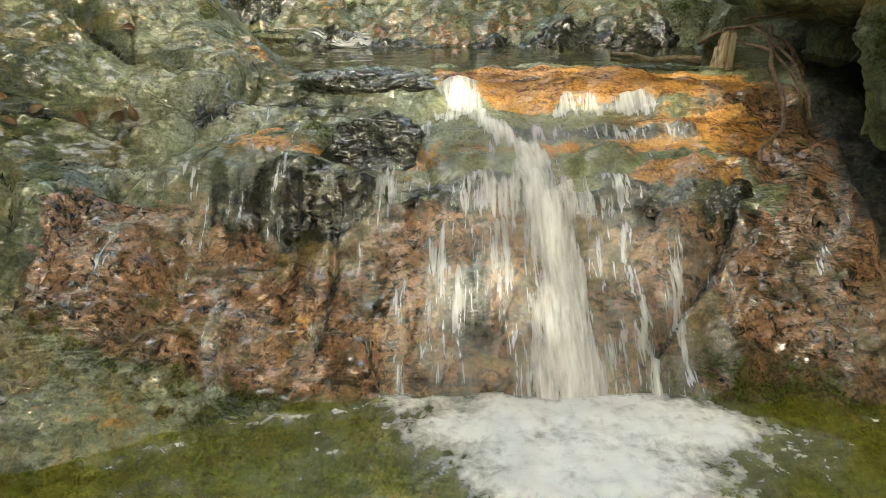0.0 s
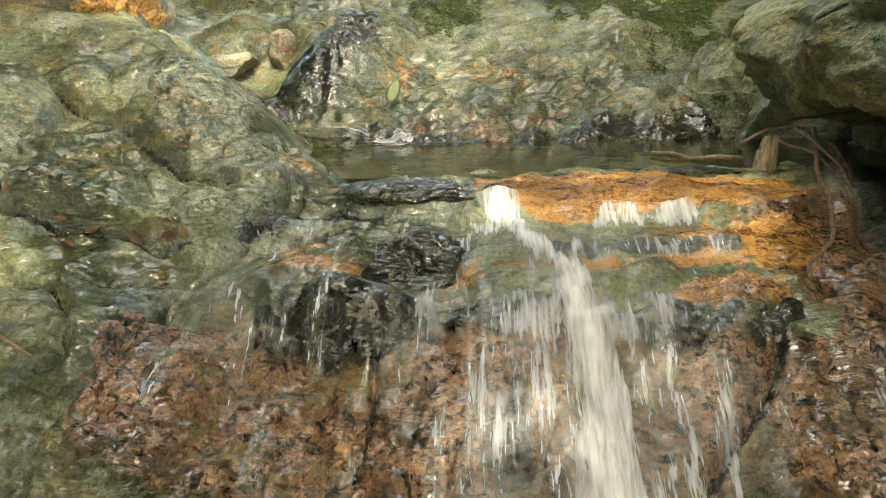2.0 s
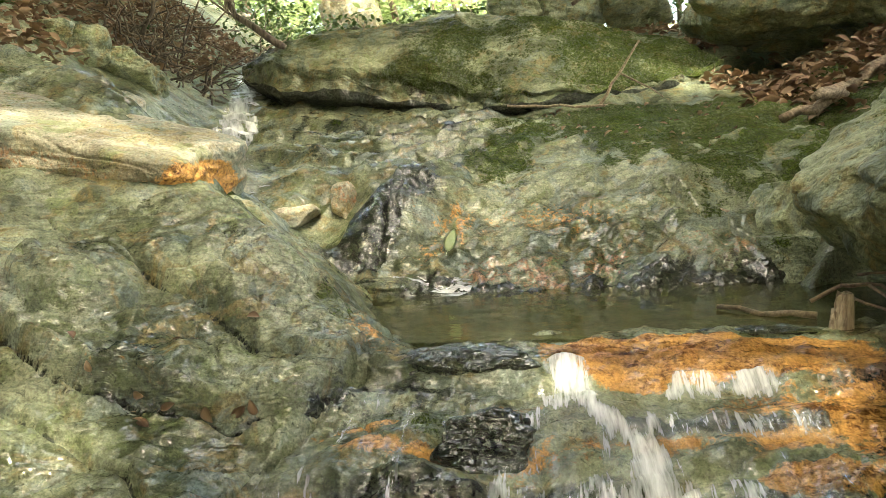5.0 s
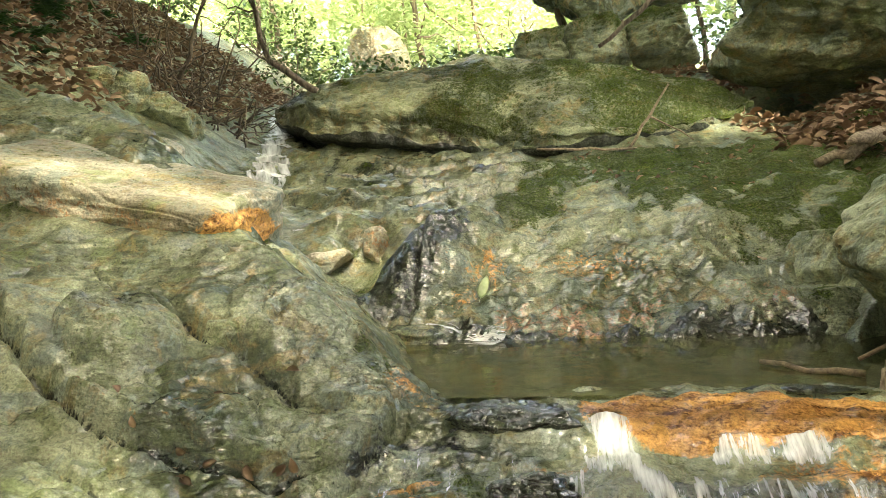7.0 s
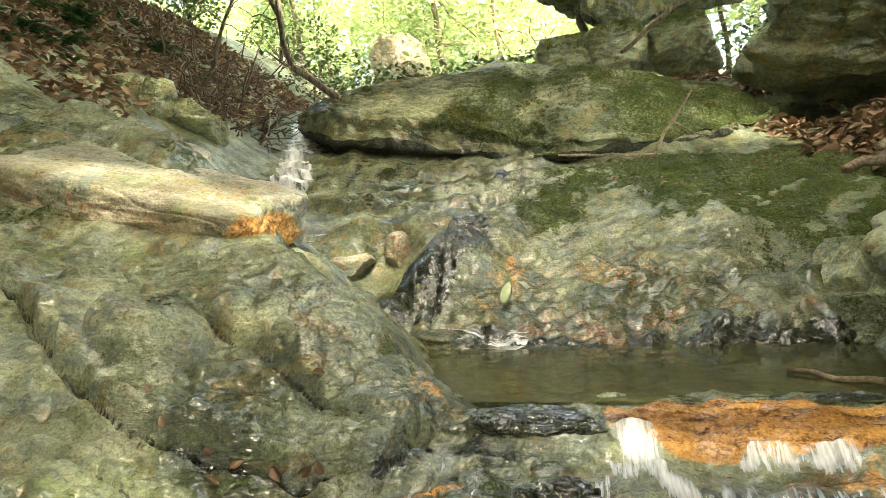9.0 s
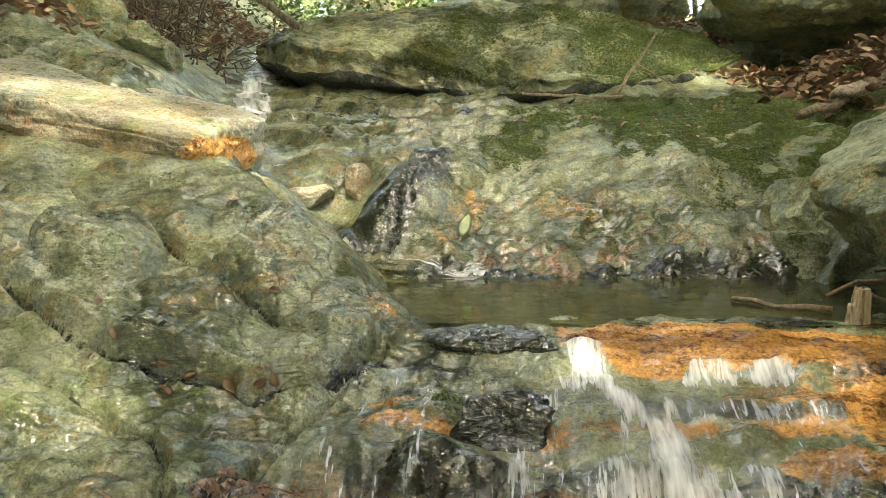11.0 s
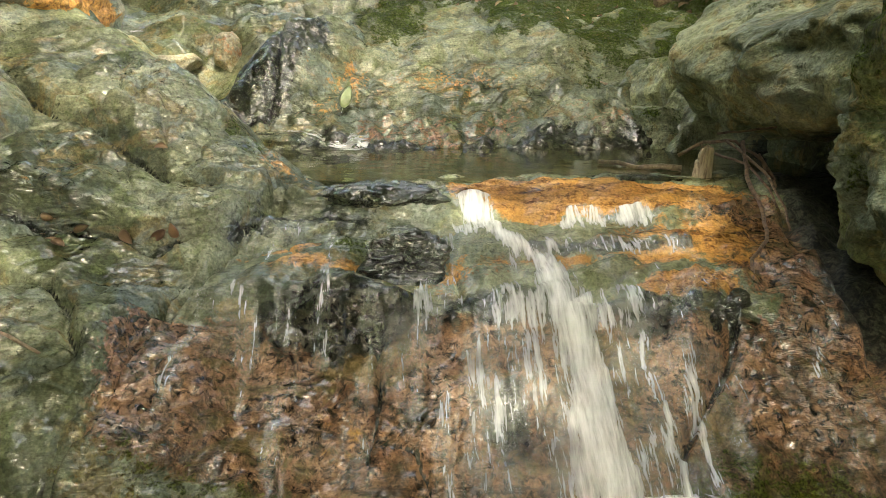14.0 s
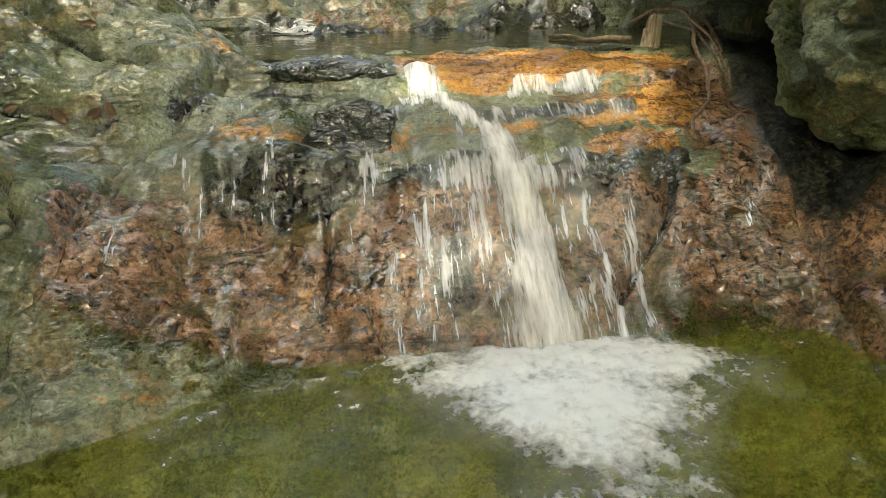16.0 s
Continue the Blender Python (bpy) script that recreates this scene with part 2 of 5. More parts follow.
def rock_material(name, dark, light, dry=0.66):
    """Schist: grey-green stone with broad tinted patches, faint foliation, dark joints, crinkled wet zones and the
    stains and painted shade that the mesh carries.
    """
    m, nt, bsdf = blank(name)
    where = node(nt, "ShaderNodeTexCoord", 3)
    broad = noise_tex(nt, where, 1.7, 4, 0.55, 0.8)
    patch = noise_tex(nt, where, 4.6, 6, 0.68, 0.9)
    tint = noise_tex(nt, node(nt, "ShaderNodeVectorMath", operation="ADD", i0=where, i1=(5.3, 1.7, 9.1)), 3.4, 6, 0.7, 1.1)
    mid = noise_tex(nt, where, 19.0, 6, 0.7, 0.5)
    fine = noise_tex(nt, where, 130.0, 3, 0.7)
    speck = noise_tex(nt, where, 66.0, 4, 0.7, 0.4)
    crisp = noise_tex(nt, where, 40.0, 5, 0.7, 0.8)
    turned = node(nt, "ShaderNodeMapping", Vector=where, Rotation=(0.3, 0.2, 0.45), Scale=(3.0, 16.0, 22.0))
    vein = noise_tex(nt, turned, 1.0, 5, 0.65, 0.8)
    stain = node(nt, "ShaderNodeAttribute", attribute_name="stain")
    split = nt.nodes.new("ShaderNodeSeparateColor")
    nt.links.new(stain, split.inputs[0])
    wet = node(nt, "ShaderNodeAttribute", 2, attribute_name="wet")
    fold = node(nt, "ShaderNodeAttribute", 2, attribute_name="crinkle")
    tone = calc(nt, "ADD", calc(nt, "MULTIPLY", broad, 0.55), calc(nt, "ADD", calc(nt, "MULTIPLY", mid, 0.25), calc(nt, "MULTIPLY", vein, 0.20)))
    col = blend(nt, fade(nt, tone, 0.41, 0.59), dark, light)
    col = blend(nt, calc(nt, "MULTIPLY", fade(nt, patch, 0.51, 0.61), 0.65), col, blend(nt, mid, (0.12, 0.085, 0.03), (0.40, 0.31, 0.13)))
    col = blend(nt, calc(nt, "MULTIPLY", fade(nt, tint, 0.52, 0.61), 0.7), col, blend(nt, mid, (0.10, 0.13, 0.105), (0.28, 0.325, 0.25)))
    col = blend(nt, calc(nt, "MULTIPLY", fade(nt, tint, 0.46, 0.37), 0.7), col, blend(nt, mid, (0.09, 0.115, 0.04), (0.26, 0.30, 0.135)))
    col = blend(nt, calc(nt, "MULTIPLY", calc(nt, "MULTIPLY", fade(nt, crisp, 0.56, 0.70), fade(nt, broad, 0.42, 0.60)), 0.55), col, (0.40, 0.37, 0.27))
    col = blend(nt, calc(nt, "MULTIPLY", fade(nt, crisp, 0.44, 0.31), 0.72), col, (0.024, 0.032, 0.018))
    col = blend(nt, calc(nt, "MULTIPLY", fade(nt, vein, 0.40, 0.28), 0.45), col, (0.035, 0.048, 0.026))
    wob = calc(nt, "ADD", calc(nt, "MULTIPLY", mid, 1.1), calc(nt, "MULTIPLY", crisp, 0.9))

    def masked(value, lo=0.30, hi=0.56):
        return fade(nt, calc(nt, "ADD", value, wob), lo + 1.0, hi + 1.0)
    pink = masked(stain.node.outputs[3])
    rust = blend(nt, fade(nt, crisp, 0.38, 0.56), (0.040, 0.026, 0.015), (0.37, 0.205, 0.108))
    rust = blend(nt, calc(nt, "MULTIPLY", fade(nt, patch, 0.50, 0.60), 0.7), rust, blend(nt, mid, (0.09, 0.075, 0.025), (0.33, 0.26, 0.11)))
    rust = blend(nt, calc(nt, "MULTIPLY", fade(nt, tint, 0.50, 0.62), 0.6), rust, blend(nt, crisp, (0.03, 0.028, 0.020), (0.16, 0.13, 0.09)))
    rust = blend(nt, calc(nt, "MULTIPLY", fade(nt, vein, 0.44, 0.32), 0.75), rust, (0.025, 0.021, 0.013))
    col = blend(nt, pink, col, rust)
    orange = masked(split.outputs[0])
    col = blend(nt, orange, col, blend(nt, fade(nt, calc(nt, "ADD", calc(nt, "MULTIPLY", vein, 0.55), calc(nt, "MULTIPLY", crisp, 0.45)), 0.38, 0.54), (0.13, 0.052, 0.016), (0.64, 0.33, 0.10)))
    black = masked(split.outputs[2])
    col = blend(nt, calc(nt, "MULTIPLY", black, 0.94), col, blend(nt, fade(nt, crisp, 0.4, 0.66), (0.006, 0.008, 0.005), (0.060, 0.068, 0.046)))
    moss = masked(split.outputs[1])
    green = blend(nt, fade(nt, fine, 0.35, 0.65), (0.014, 0.026, 0.005), (0.080, 0.112, 0.018))
    green = blend(nt, calc(nt, "MULTIPLY", fade(nt, crisp, 0.5, 0.36), 0.7), green, (0.018, 0.024, 0.006))
    col = blend(nt, calc(nt, "MULTIPLY", moss, calc(nt, "ADD", 0.25, calc(nt, "MULTIPLY", fade(nt, crisp, 0.36, 0.52), 0.65))), col, green)
    damp = fade(nt, calc(nt, "ADD", wet, calc(nt, "SUBTRACT", calc(nt, "MULTIPLY", mid, 0.7), 0.35)), 0.15, 0.75)
    col = blend(nt, calc(nt, "MULTIPLY", damp, 0.52), col, node(nt, "ShaderNodeVectorMath", operation="SCALE", i0=col, Scale=0.22))
    col = node(nt, "ShaderNodeVectorMath", operation="SCALE", i0=col, Scale=calc(nt, "ADD", 0.66, calc(nt, "ADD", calc(nt, "MULTIPLY", fade(nt, fine, 0.36, 0.64), 0.34), calc(nt, "MULTIPLY", fade(nt, speck, 0.38, 0.62), 0.44))))
    nt.links.new(col, bsdf.inputs["Base Color"])
    shine = calc(nt, "MULTIPLY", damp, calc(nt, "SUBTRACT", 1.0, calc(nt, "MULTIPLY", moss, 0.8)))
    nt.links.new(calc(nt, "ADD", dry - 0.12, calc(nt, "MULTIPLY", mid, 0.25)), bsdf.inputs["Roughness"])
    nt.links.new(calc(nt, "MULTIPLY", calc(nt, "SUBTRACT", 1.0, moss), calc(nt, "SUBTRACT", 0.30, calc(nt, "MULTIPLY", shine, 0.30))), bsdf.inputs["Specular IOR Level"])
    swell = noise_tex(nt, where, 8.0, 2.0, 0.5, 0.8)
    grooves = noise_tex(nt, turned, 1.3, 3.0, 0.55, 0.9)
    pits = noise_tex(nt, where, 46.0, 2.5, 0.55, 0.6)
    wrinkle = node(nt, "ShaderNodeMapping", Vector=where, Rotation=(0.25, 0.15, 0.35), Scale=(15.0, 34.0, 40.0))
    facet = noise_tex(nt, wrinkle, 1.0, 2.0, 0.5, 1.2)
    bump_s = node(nt, "ShaderNodeBump", Strength=0.8, Distance=0.035, Height=swell)
    bump_a = node(nt, "ShaderNodeBump", Strength=0.8, Distance=0.013, Height=grooves, Normal=bump_s)
    bump_c = node(nt, "ShaderNodeBump", Strength=0.8, Distance=0.008, Height=calc(nt, "ADD", pits, calc(nt, "MULTIPLY", moss, fine)), Normal=bump_a)
    bump_f = node(nt, "ShaderNodeBump", Strength=calc(nt, "MULTIPLY", fold, 0.9), Distance=0.020, Height=facet, Normal=bump_c)
    nt.links.new(bump_f, bsdf.inputs["Normal"])
    nt.links.new(calc(nt, "MULTIPLY", shine, calc(nt, "ADD", 0.5, calc(nt, "MULTIPLY", fold, 0.5))), bsdf.inputs["Coat Weight"])
    bsdf.inputs["Coat IOR"].default_value = 1.8
    bsdf.inputs["Coat Roughness"].default_value = 0.04
    film = node(nt, "ShaderNodeBump", Strength=calc(nt, "ADD", 0.15, calc(nt, "MULTIPLY", fold, 0.32)), Distance=0.032, Height=facet, Normal=bump_s)
    nt.links.new(film, bsdf.inputs["Coat Normal"])
    return m


def plain_material(name, a, b, scale=20.0, rough_v=0.7, stretch=(1, 1, 1), bump=0.4, per_thing=0.0, translucent=0.0):
    m, nt, bsdf = blank(name)
    where = node(nt, "ShaderNodeMapping", Vector=node(nt, "ShaderNodeTexCoord", 3), Scale=stretch)
    n = noise_tex(nt, where, scale, 5, 0.65, 0.3)
    mix = fade(nt, n, 0.3, 0.7)
    if per_thing:
        each = calc(nt, "ADD", node(nt, "ShaderNodeObjectInfo", 5), node(nt, "ShaderNodeNewGeometry", 8))
        each = calc(nt, "FRACT", each)
        mix = calc(nt, "ADD", calc(nt, "MULTIPLY", mix, 1 - per_thing), calc(nt, "MULTIPLY", each, per_thing))
    col = blend(nt, mix, a, b)
    nt.links.new(col, bsdf.inputs["Base Color"])
    bsdf.inputs["Roughness"].default_value = rough_v
    if bump:
        nt.links.new(node(nt, "ShaderNodeBump", Strength=bump, Distance=0.01, Height=n), bsdf.inputs["Normal"])
    if translucent:
        glow = node(nt, "ShaderNodeBsdfTranslucent", Color=col)
        nt.links.new(node(nt, "ShaderNodeMixShader", i0=translucent, i1=bsdf.outputs[0], i2=glow), nt.nodes["Material Output"].inputs[0])
    return m


def pool_material(name, clear, scale, murk, strength):
    """Water: clear with a tint, a share of silt, and a rippled gloss."""
    m, nt, bsdf = blank(name)
    where = node(nt, "ShaderNodeTexCoord", 3)
    ripple = noise_tex(nt, node(nt, "ShaderNodeMapping", Vector=where, Scale=(1.0, 1.7, 1.0)), scale, 1.6, 0.5, 0.6)
    normal = node(nt, "ShaderNodeBump", Strength=strength, Distance=0.01, Height=ripple)
    through_it = node(nt, "ShaderNodeBsdfTransparent", Color=(*clear, 1))
    silt = node(nt, "ShaderNodeBsdfDiffuse", Color=(*murk[:3], 1), Normal=normal)
    body = node(nt, "ShaderNodeMixShader", i0=murk[3], i1=through_it, i2=silt)
    gloss = node(nt, "ShaderNodeBsdfGlossy", Roughness=0.06, Normal=normal)
    nt.links.new(node(nt, "ShaderNodeMixShader", i0=node(nt, "ShaderNodeFresnel", IOR=1.33, Normal=normal), i1=body, i2=gloss), nt.nodes["Material Output"].inputs[0])
    return m


def white_water(name, across, along, soft_edge=0.25, cover=0.95):
    """Falling or foaming water: streaks drawn out along the flow, clear between them. The attribute flow says how much of it there is."""
    m, nt, bsdf = blank(name)
    flow = node(nt, "ShaderNodeAttribute", 2, attribute_name="flow")
    uv = node(nt, "ShaderNodeAttribute", 1, attribute_name="run")
    fine = noise_tex(nt, node(nt, "ShaderNodeMapping", Vector=uv, Scale=(across, along, 1)), 1.0, 4, 0.65, 0.3)
    coarse = noise_tex(nt, node(nt, "ShaderNodeMapping", Vector=uv, Scale=(across * 0.3, along * 0.35, 1)), 1.0, 3, 0.6, 0.5)
    streak = calc(nt, "ADD", calc(nt, "MULTIPLY", fine, 1.1), calc(nt, "MULTIPLY", coarse, 0.8))
    streak = calc(nt, "SUBTRACT", streak, 0.45)
    amount = fade(nt, calc(nt, "ADD", streak, flow), 1.0 - soft_edge, 1.0 + soft_edge)
    bsdf.inputs["Base Color"].default_value = (0.95, 0.96, 0.95, 1)
    bsdf.inputs["Roughness"].default_value = 0.35
    nt.links.new(node(nt, "ShaderNodeBump", Strength=0.35, Distance=0.004, Height=fine), bsdf.inputs["Normal"])
    film = node(nt, "ShaderNodeBsdfTransparent", Color=(0.97, 0.98, 0.97, 1))
    nt.links.new(node(nt, "ShaderNodeMixShader", i0=calc(nt, "MULTIPLY", amount, cover), i1=film, i2=bsdf.outputs[0]), nt.nodes["Material Output"].inputs[0])
    return m


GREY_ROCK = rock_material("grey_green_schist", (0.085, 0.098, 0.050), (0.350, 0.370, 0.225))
# Dark stone for the mossy side boulder; for hollow rock, shade put into colour.
DARK_ROCK = rock_material("dark_mossy_shaded_rock", (0.030, 0.036, 0.018), (0.125, 0.140, 0.070), 0.75)
PALE_ROCK = rock_material("pale_boulder_rock", (0.20, 0.18, 0.12), (0.50, 0.45, 0.33))
LITTER = plain_material("brown_leaf_litter", (0.12, 0.066, 0.032), (0.40, 0.265, 0.155), 9.0, 0.75, per_thing=0.75, bump=0.15)
SOIL = plain_material("forest_soil", (0.045, 0.032, 0.018), (0.15, 0.10, 0.055), 14.0, 0.95)
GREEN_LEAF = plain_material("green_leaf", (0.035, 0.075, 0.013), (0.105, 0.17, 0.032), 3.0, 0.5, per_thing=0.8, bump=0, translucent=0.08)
# Lighter copy of the green leaf: sunlight on far trees put into the colour.
SUNNY_LEAF = plain_material("sunlit_tone_leaf", (0.17, 0.25, 0.085), (0.38, 0.46, 0.22), 3.0, 0.5, per_thing=0.8, bump=0, translucent=0.35)
FERN = plain_material("fern_leaf", (0.035, 0.085, 0.018), (0.10, 0.20, 0.045), 3.0, 0.5, per_thing=0.7, bump=0, translucent=0.3)
PALE_LEAF = plain_material("pale_green_leaf", (0.42, 0.52, 0.26), (0.55, 0.62, 0.36), 30.0, 0.4, bump=0.1)
BARK = plain_material("bark", (0.05, 0.036, 0.022), (0.21, 0.165, 0.11), 26.0, 0.85, (1, 1, 0.2))
TWIG = plain_material("dead_twig", (0.10, 0.07, 0.04), (0.33, 0.25, 0.16), 40.0, 0.75)
ROOT = plain_material("brown_root", (0.06, 0.035, 0.02), (0.24, 0.15, 0.085), 45.0, 0.7)
STUMP = plain_material("weathered_wood", (0.12, 0.085, 0.05), (0.46, 0.38, 0.26), 60.0, 0.8, (1, 1, 0.12))
POOL_LOW = pool_material("lower_pool_water", (0.95, 0.94, 0.52), 30.0, (0.36, 0.36, 0.055, 0.28), 0.7)
POOL_HIGH = pool_material("upper_pool_water", (0.55, 0.56, 0.30), 12.0, (0.095, 0.098, 0.036, 0.6), 0.10)
FALL = white_water("falling_water", 66.0, 6.0, 0.55, 0.88)
STREAMING = white_water("streaming_water", 22.0, 6.0, 0.36, 0.9)
FOAM = white_water("foam", 42.0, 42.0, 0.50, 0.97)


# ---- meshes ----
def part(name, mesh, material, parent=None, label=""):
    ob = new(name, mesh)
    if material:
        mesh.materials.append(material)
    if parent:
        ob.parent = parent
        ob.matrix_parent_inverse = parent.matrix_basis.inverted()
    return tagged(ob, label)


def mesh_of(name, verts, faces, smooth=True):
    me = bpy.data.meshes.new(name)
    me.from_pydata([tuple(v) for v in verts], [], [tuple(int(i) for i in f) for f in faces])
    if smooth:
        me.shade_smooth()
    return me


def quad_mesh(name, verts, quads):
    """A mesh from whole arrays of corners and four-sided faces."""
    me = bpy.data.meshes.new(name)
    quads = np.asarray(quads, np.int32)
    me.vertices.add(len(verts))
    me.vertices.foreach_set("co", np.asarray(verts, np.float32).ravel())
    me.loops.add(quads.size)
    me.loops.foreach_set("vertex_index", quads.ravel())
    me.polygons.add(len(quads))
    me.polygons.foreach_set("loop_start", np.arange(0, quads.size, 4, dtype=np.int32))
    me.update(calc_edges=True)
    me.validate()
    me.shade_smooth()
    return me


def paint(me, stain=None, wet=None, flow=None, run=None, crinkle=None):
    if stain is not None:
        a = me.attributes.new("stain", "FLOAT_COLOR", "POINT")
        a.data.foreach_set("color", np.clip(np.stack(stain, -1), 0, 1).astype(np.float32).ravel())
    if wet is not None:
        me.attributes.new("wet", "FLOAT", "POINT").data.foreach_set("value", np.clip(wet, 0, 1).astype(np.float32).ravel())
    if crinkle is not None:
        me.attributes.new("crinkle", "FLOAT", "POINT").data.foreach_set("value", np.clip(crinkle, 0, 1).astype(np.float32).ravel())
    if flow is not None:
        me.attributes.new("flow", "FLOAT", "POINT").data.foreach_set("value", flow.astype(np.float32).ravel())
    if run is not None:
        me.attributes.new("run", "FLOAT_VECTOR", "POINT").data.foreach_set("vector", np.stack([run[0], run[1], 0 * run[0]], -1).astype(np.float32).ravel())
    return me


def sheet(name, xs, ys, height, keep=None):
    """A height field over a net of lines; keep(x, y) above 0 says where it is built."""
    X, Y = np.meshgrid(xs, ys)
    Z = height(X, Y)
    nx, ny = len(xs), len(ys)
    i = np.arange(nx * ny).reshape(ny, nx)
    quads = np.stack([i[:-1, :-1], i[:-1, 1:], i[1:, 1:], i[1:, :-1]], -1).reshape(-1, 4)
    V = np.stack([X, Y, Z], -1).reshape(-1, 3)
    if keep is not None:
        ok = (keep(X, Y) > 0).ravel()
        quads = quads[ok[quads].all(1)]
        used = np.unique(quads)
        back = np.full(len(V), -1)
        back[used] = np.arange(len(used))
        V, quads = V[used], back[quads]
    return quad_mesh(name, V, quads), V[:, 0], V[:, 1], V[:, 2]


def lines(*spans):
    """Line positions: start, then (end, spacing at the start, spacing at the end) in turn."""
    at = [spans[0]]
    for end, a, b in spans[1:]:
        begin = at[-1]
        while at[-1] < end - 1e-6:
            f = (at[-1] - begin) / (end - begin)
            at.append(at[-1] + a * (b / a) ** f)
    return np.array(at)


def tube(points, radii, sides=7, wobble=0.0, seed=0):
    """A bent, tapered stick with closed ends."""
    rng = np.random.RandomState(seed)
    P = [Vector(p) for p in points]
    verts, faces = [], []
    side = Vector((1, 0.13, 0.21)).normalized()
    for n, p in enumerate(P):
        ahead = (P[min(n + 1, len(P) - 1)] - P[max(n - 1, 0)]).normalized()
        side = (side - ahead * side.dot(ahead)).normalized()
        up = ahead.cross(side)
        for k in range(sides):
            a = 2 * math.pi * k / sides
            r = radii[n] * (1 + wobble * rng.uniform(-1, 1))
            verts.append(p + side * (r * math.cos(a)) + up * (r * math.sin(a)))
    for n in range(len(P) - 1):
        for k in range(sides):
            k2 = (k + 1) % sides
            faces.append((n * sides + k, n * sides + k2, (n + 1) * sides + k2, (n + 1) * sides + k))
    faces.append(tuple(range(sides))[::-1])
    faces.append(tuple((len(P) - 1) * sides + k for k in range(sides)))
    return verts, faces


def joined(pieces):
    verts, faces = [], []
    for v, f in pieces:
        base = len(verts)
        verts += list(v)
        faces += [tuple(i + base for i in face) for face in f]
    return verts, faces


def bent(a, b, n=8, sag=0.0, wobble=0.05, seed=0):
    """Points of a crooked line from a to b."""
    rng = np.random.RandomState(seed)
    a, b = np.array(a, float), np.array(b, float)
    size = np.linalg.norm(b - a)
    out = []
    for k in range(n):
        f = k / (n - 1)
        p = a + (b - a) * f + np.array([0, 0, -sag * 4 * f * (1 - f)])
        out.append(p + (rng.uniform(-1, 1, 3) * wobble * size if 0 < k < n - 1 else 0))
    return out


LEAF_V = np.array([(0, 0, 0), (0.2, 0.22, 0.03), (0.25, 0.5, 0.05), (0.16, 0.8, 0.03), (0, 1, -0.03), (-0.16, 0.8, 0.03), (-0.25, 0.5, 0.05), (-0.2, 0.22, 0.03), (0, 0.5, 0)])
LEAF_F = np.array([(0, 1, 2, 8), (8, 2, 3, 4), (8, 4, 5, 6), (0, 8, 6, 7)])


def scatter(name, places, sizes, turns, curl=1.0):
    """Many leaves in one mesh; turns are Euler angles."""
    n = len(places)
    cx, cy, cz = np.cos(turns).T
    sx, sy, sz = np.sin(turns).T
    R = np.empty((n, 3, 3))
    R[:, 0] = np.stack([cz * cy, cz * sy * sx - sz * cx, cz * sy * cx + sz * sx], -1)
    R[:, 1] = np.stack([sz * cy, sz * sy * sx + cz * cx, sz * sy * cx - cz * sx], -1)
    R[:, 2] = np.stack([-sy, cy * sx, cy * cx], -1)
    T = LEAF_V * np.array([1, 1, curl * 2])
    V = np.einsum("nij,kj->nki", R, T) * np.asarray(sizes)[:, None, None] + np.asarray(places)[:, None]
    F = (np.arange(n)[:, None, None] * len(LEAF_V) + LEAF_F).reshape(-1, 4)
    return quad_mesh(name, V.reshape(-1, 3), F)


def ball_dirs(n):
    """Directions and faces of a cube blown up to a ball."""
    g = np.tan(np.linspace(-1, 1, n) * math.pi / 4)
    A, B = np.meshgrid(g, g)
    one = np.ones_like(A)
    V, F = [], []
    for f in ((one, A, B), (-one, B, A), (B, one, A), (A, -one, B), (A, B, one), (B, A, -one)):
        i = np.arange(n * n).reshape(n, n) + n * n * len(V)
        V.append(np.stack(f, -1).reshape(-1, 3))
        F.append(np.stack([i[:-1, :-1], i[:-1, 1:], i[1:, 1:], i[1:, :-1]], -1).reshape(-1, 4))
    V = np.concatenate(V)
    V /= np.linalg.norm(V, axis=1)[:, None]
    key = np.round(V * 1e5).astype(np.int64)
    _, first, back = np.unique(key, axis=0, return_index=True, return_inverse=True)
    return V[first], back.ravel()[np.concatenate(F)]


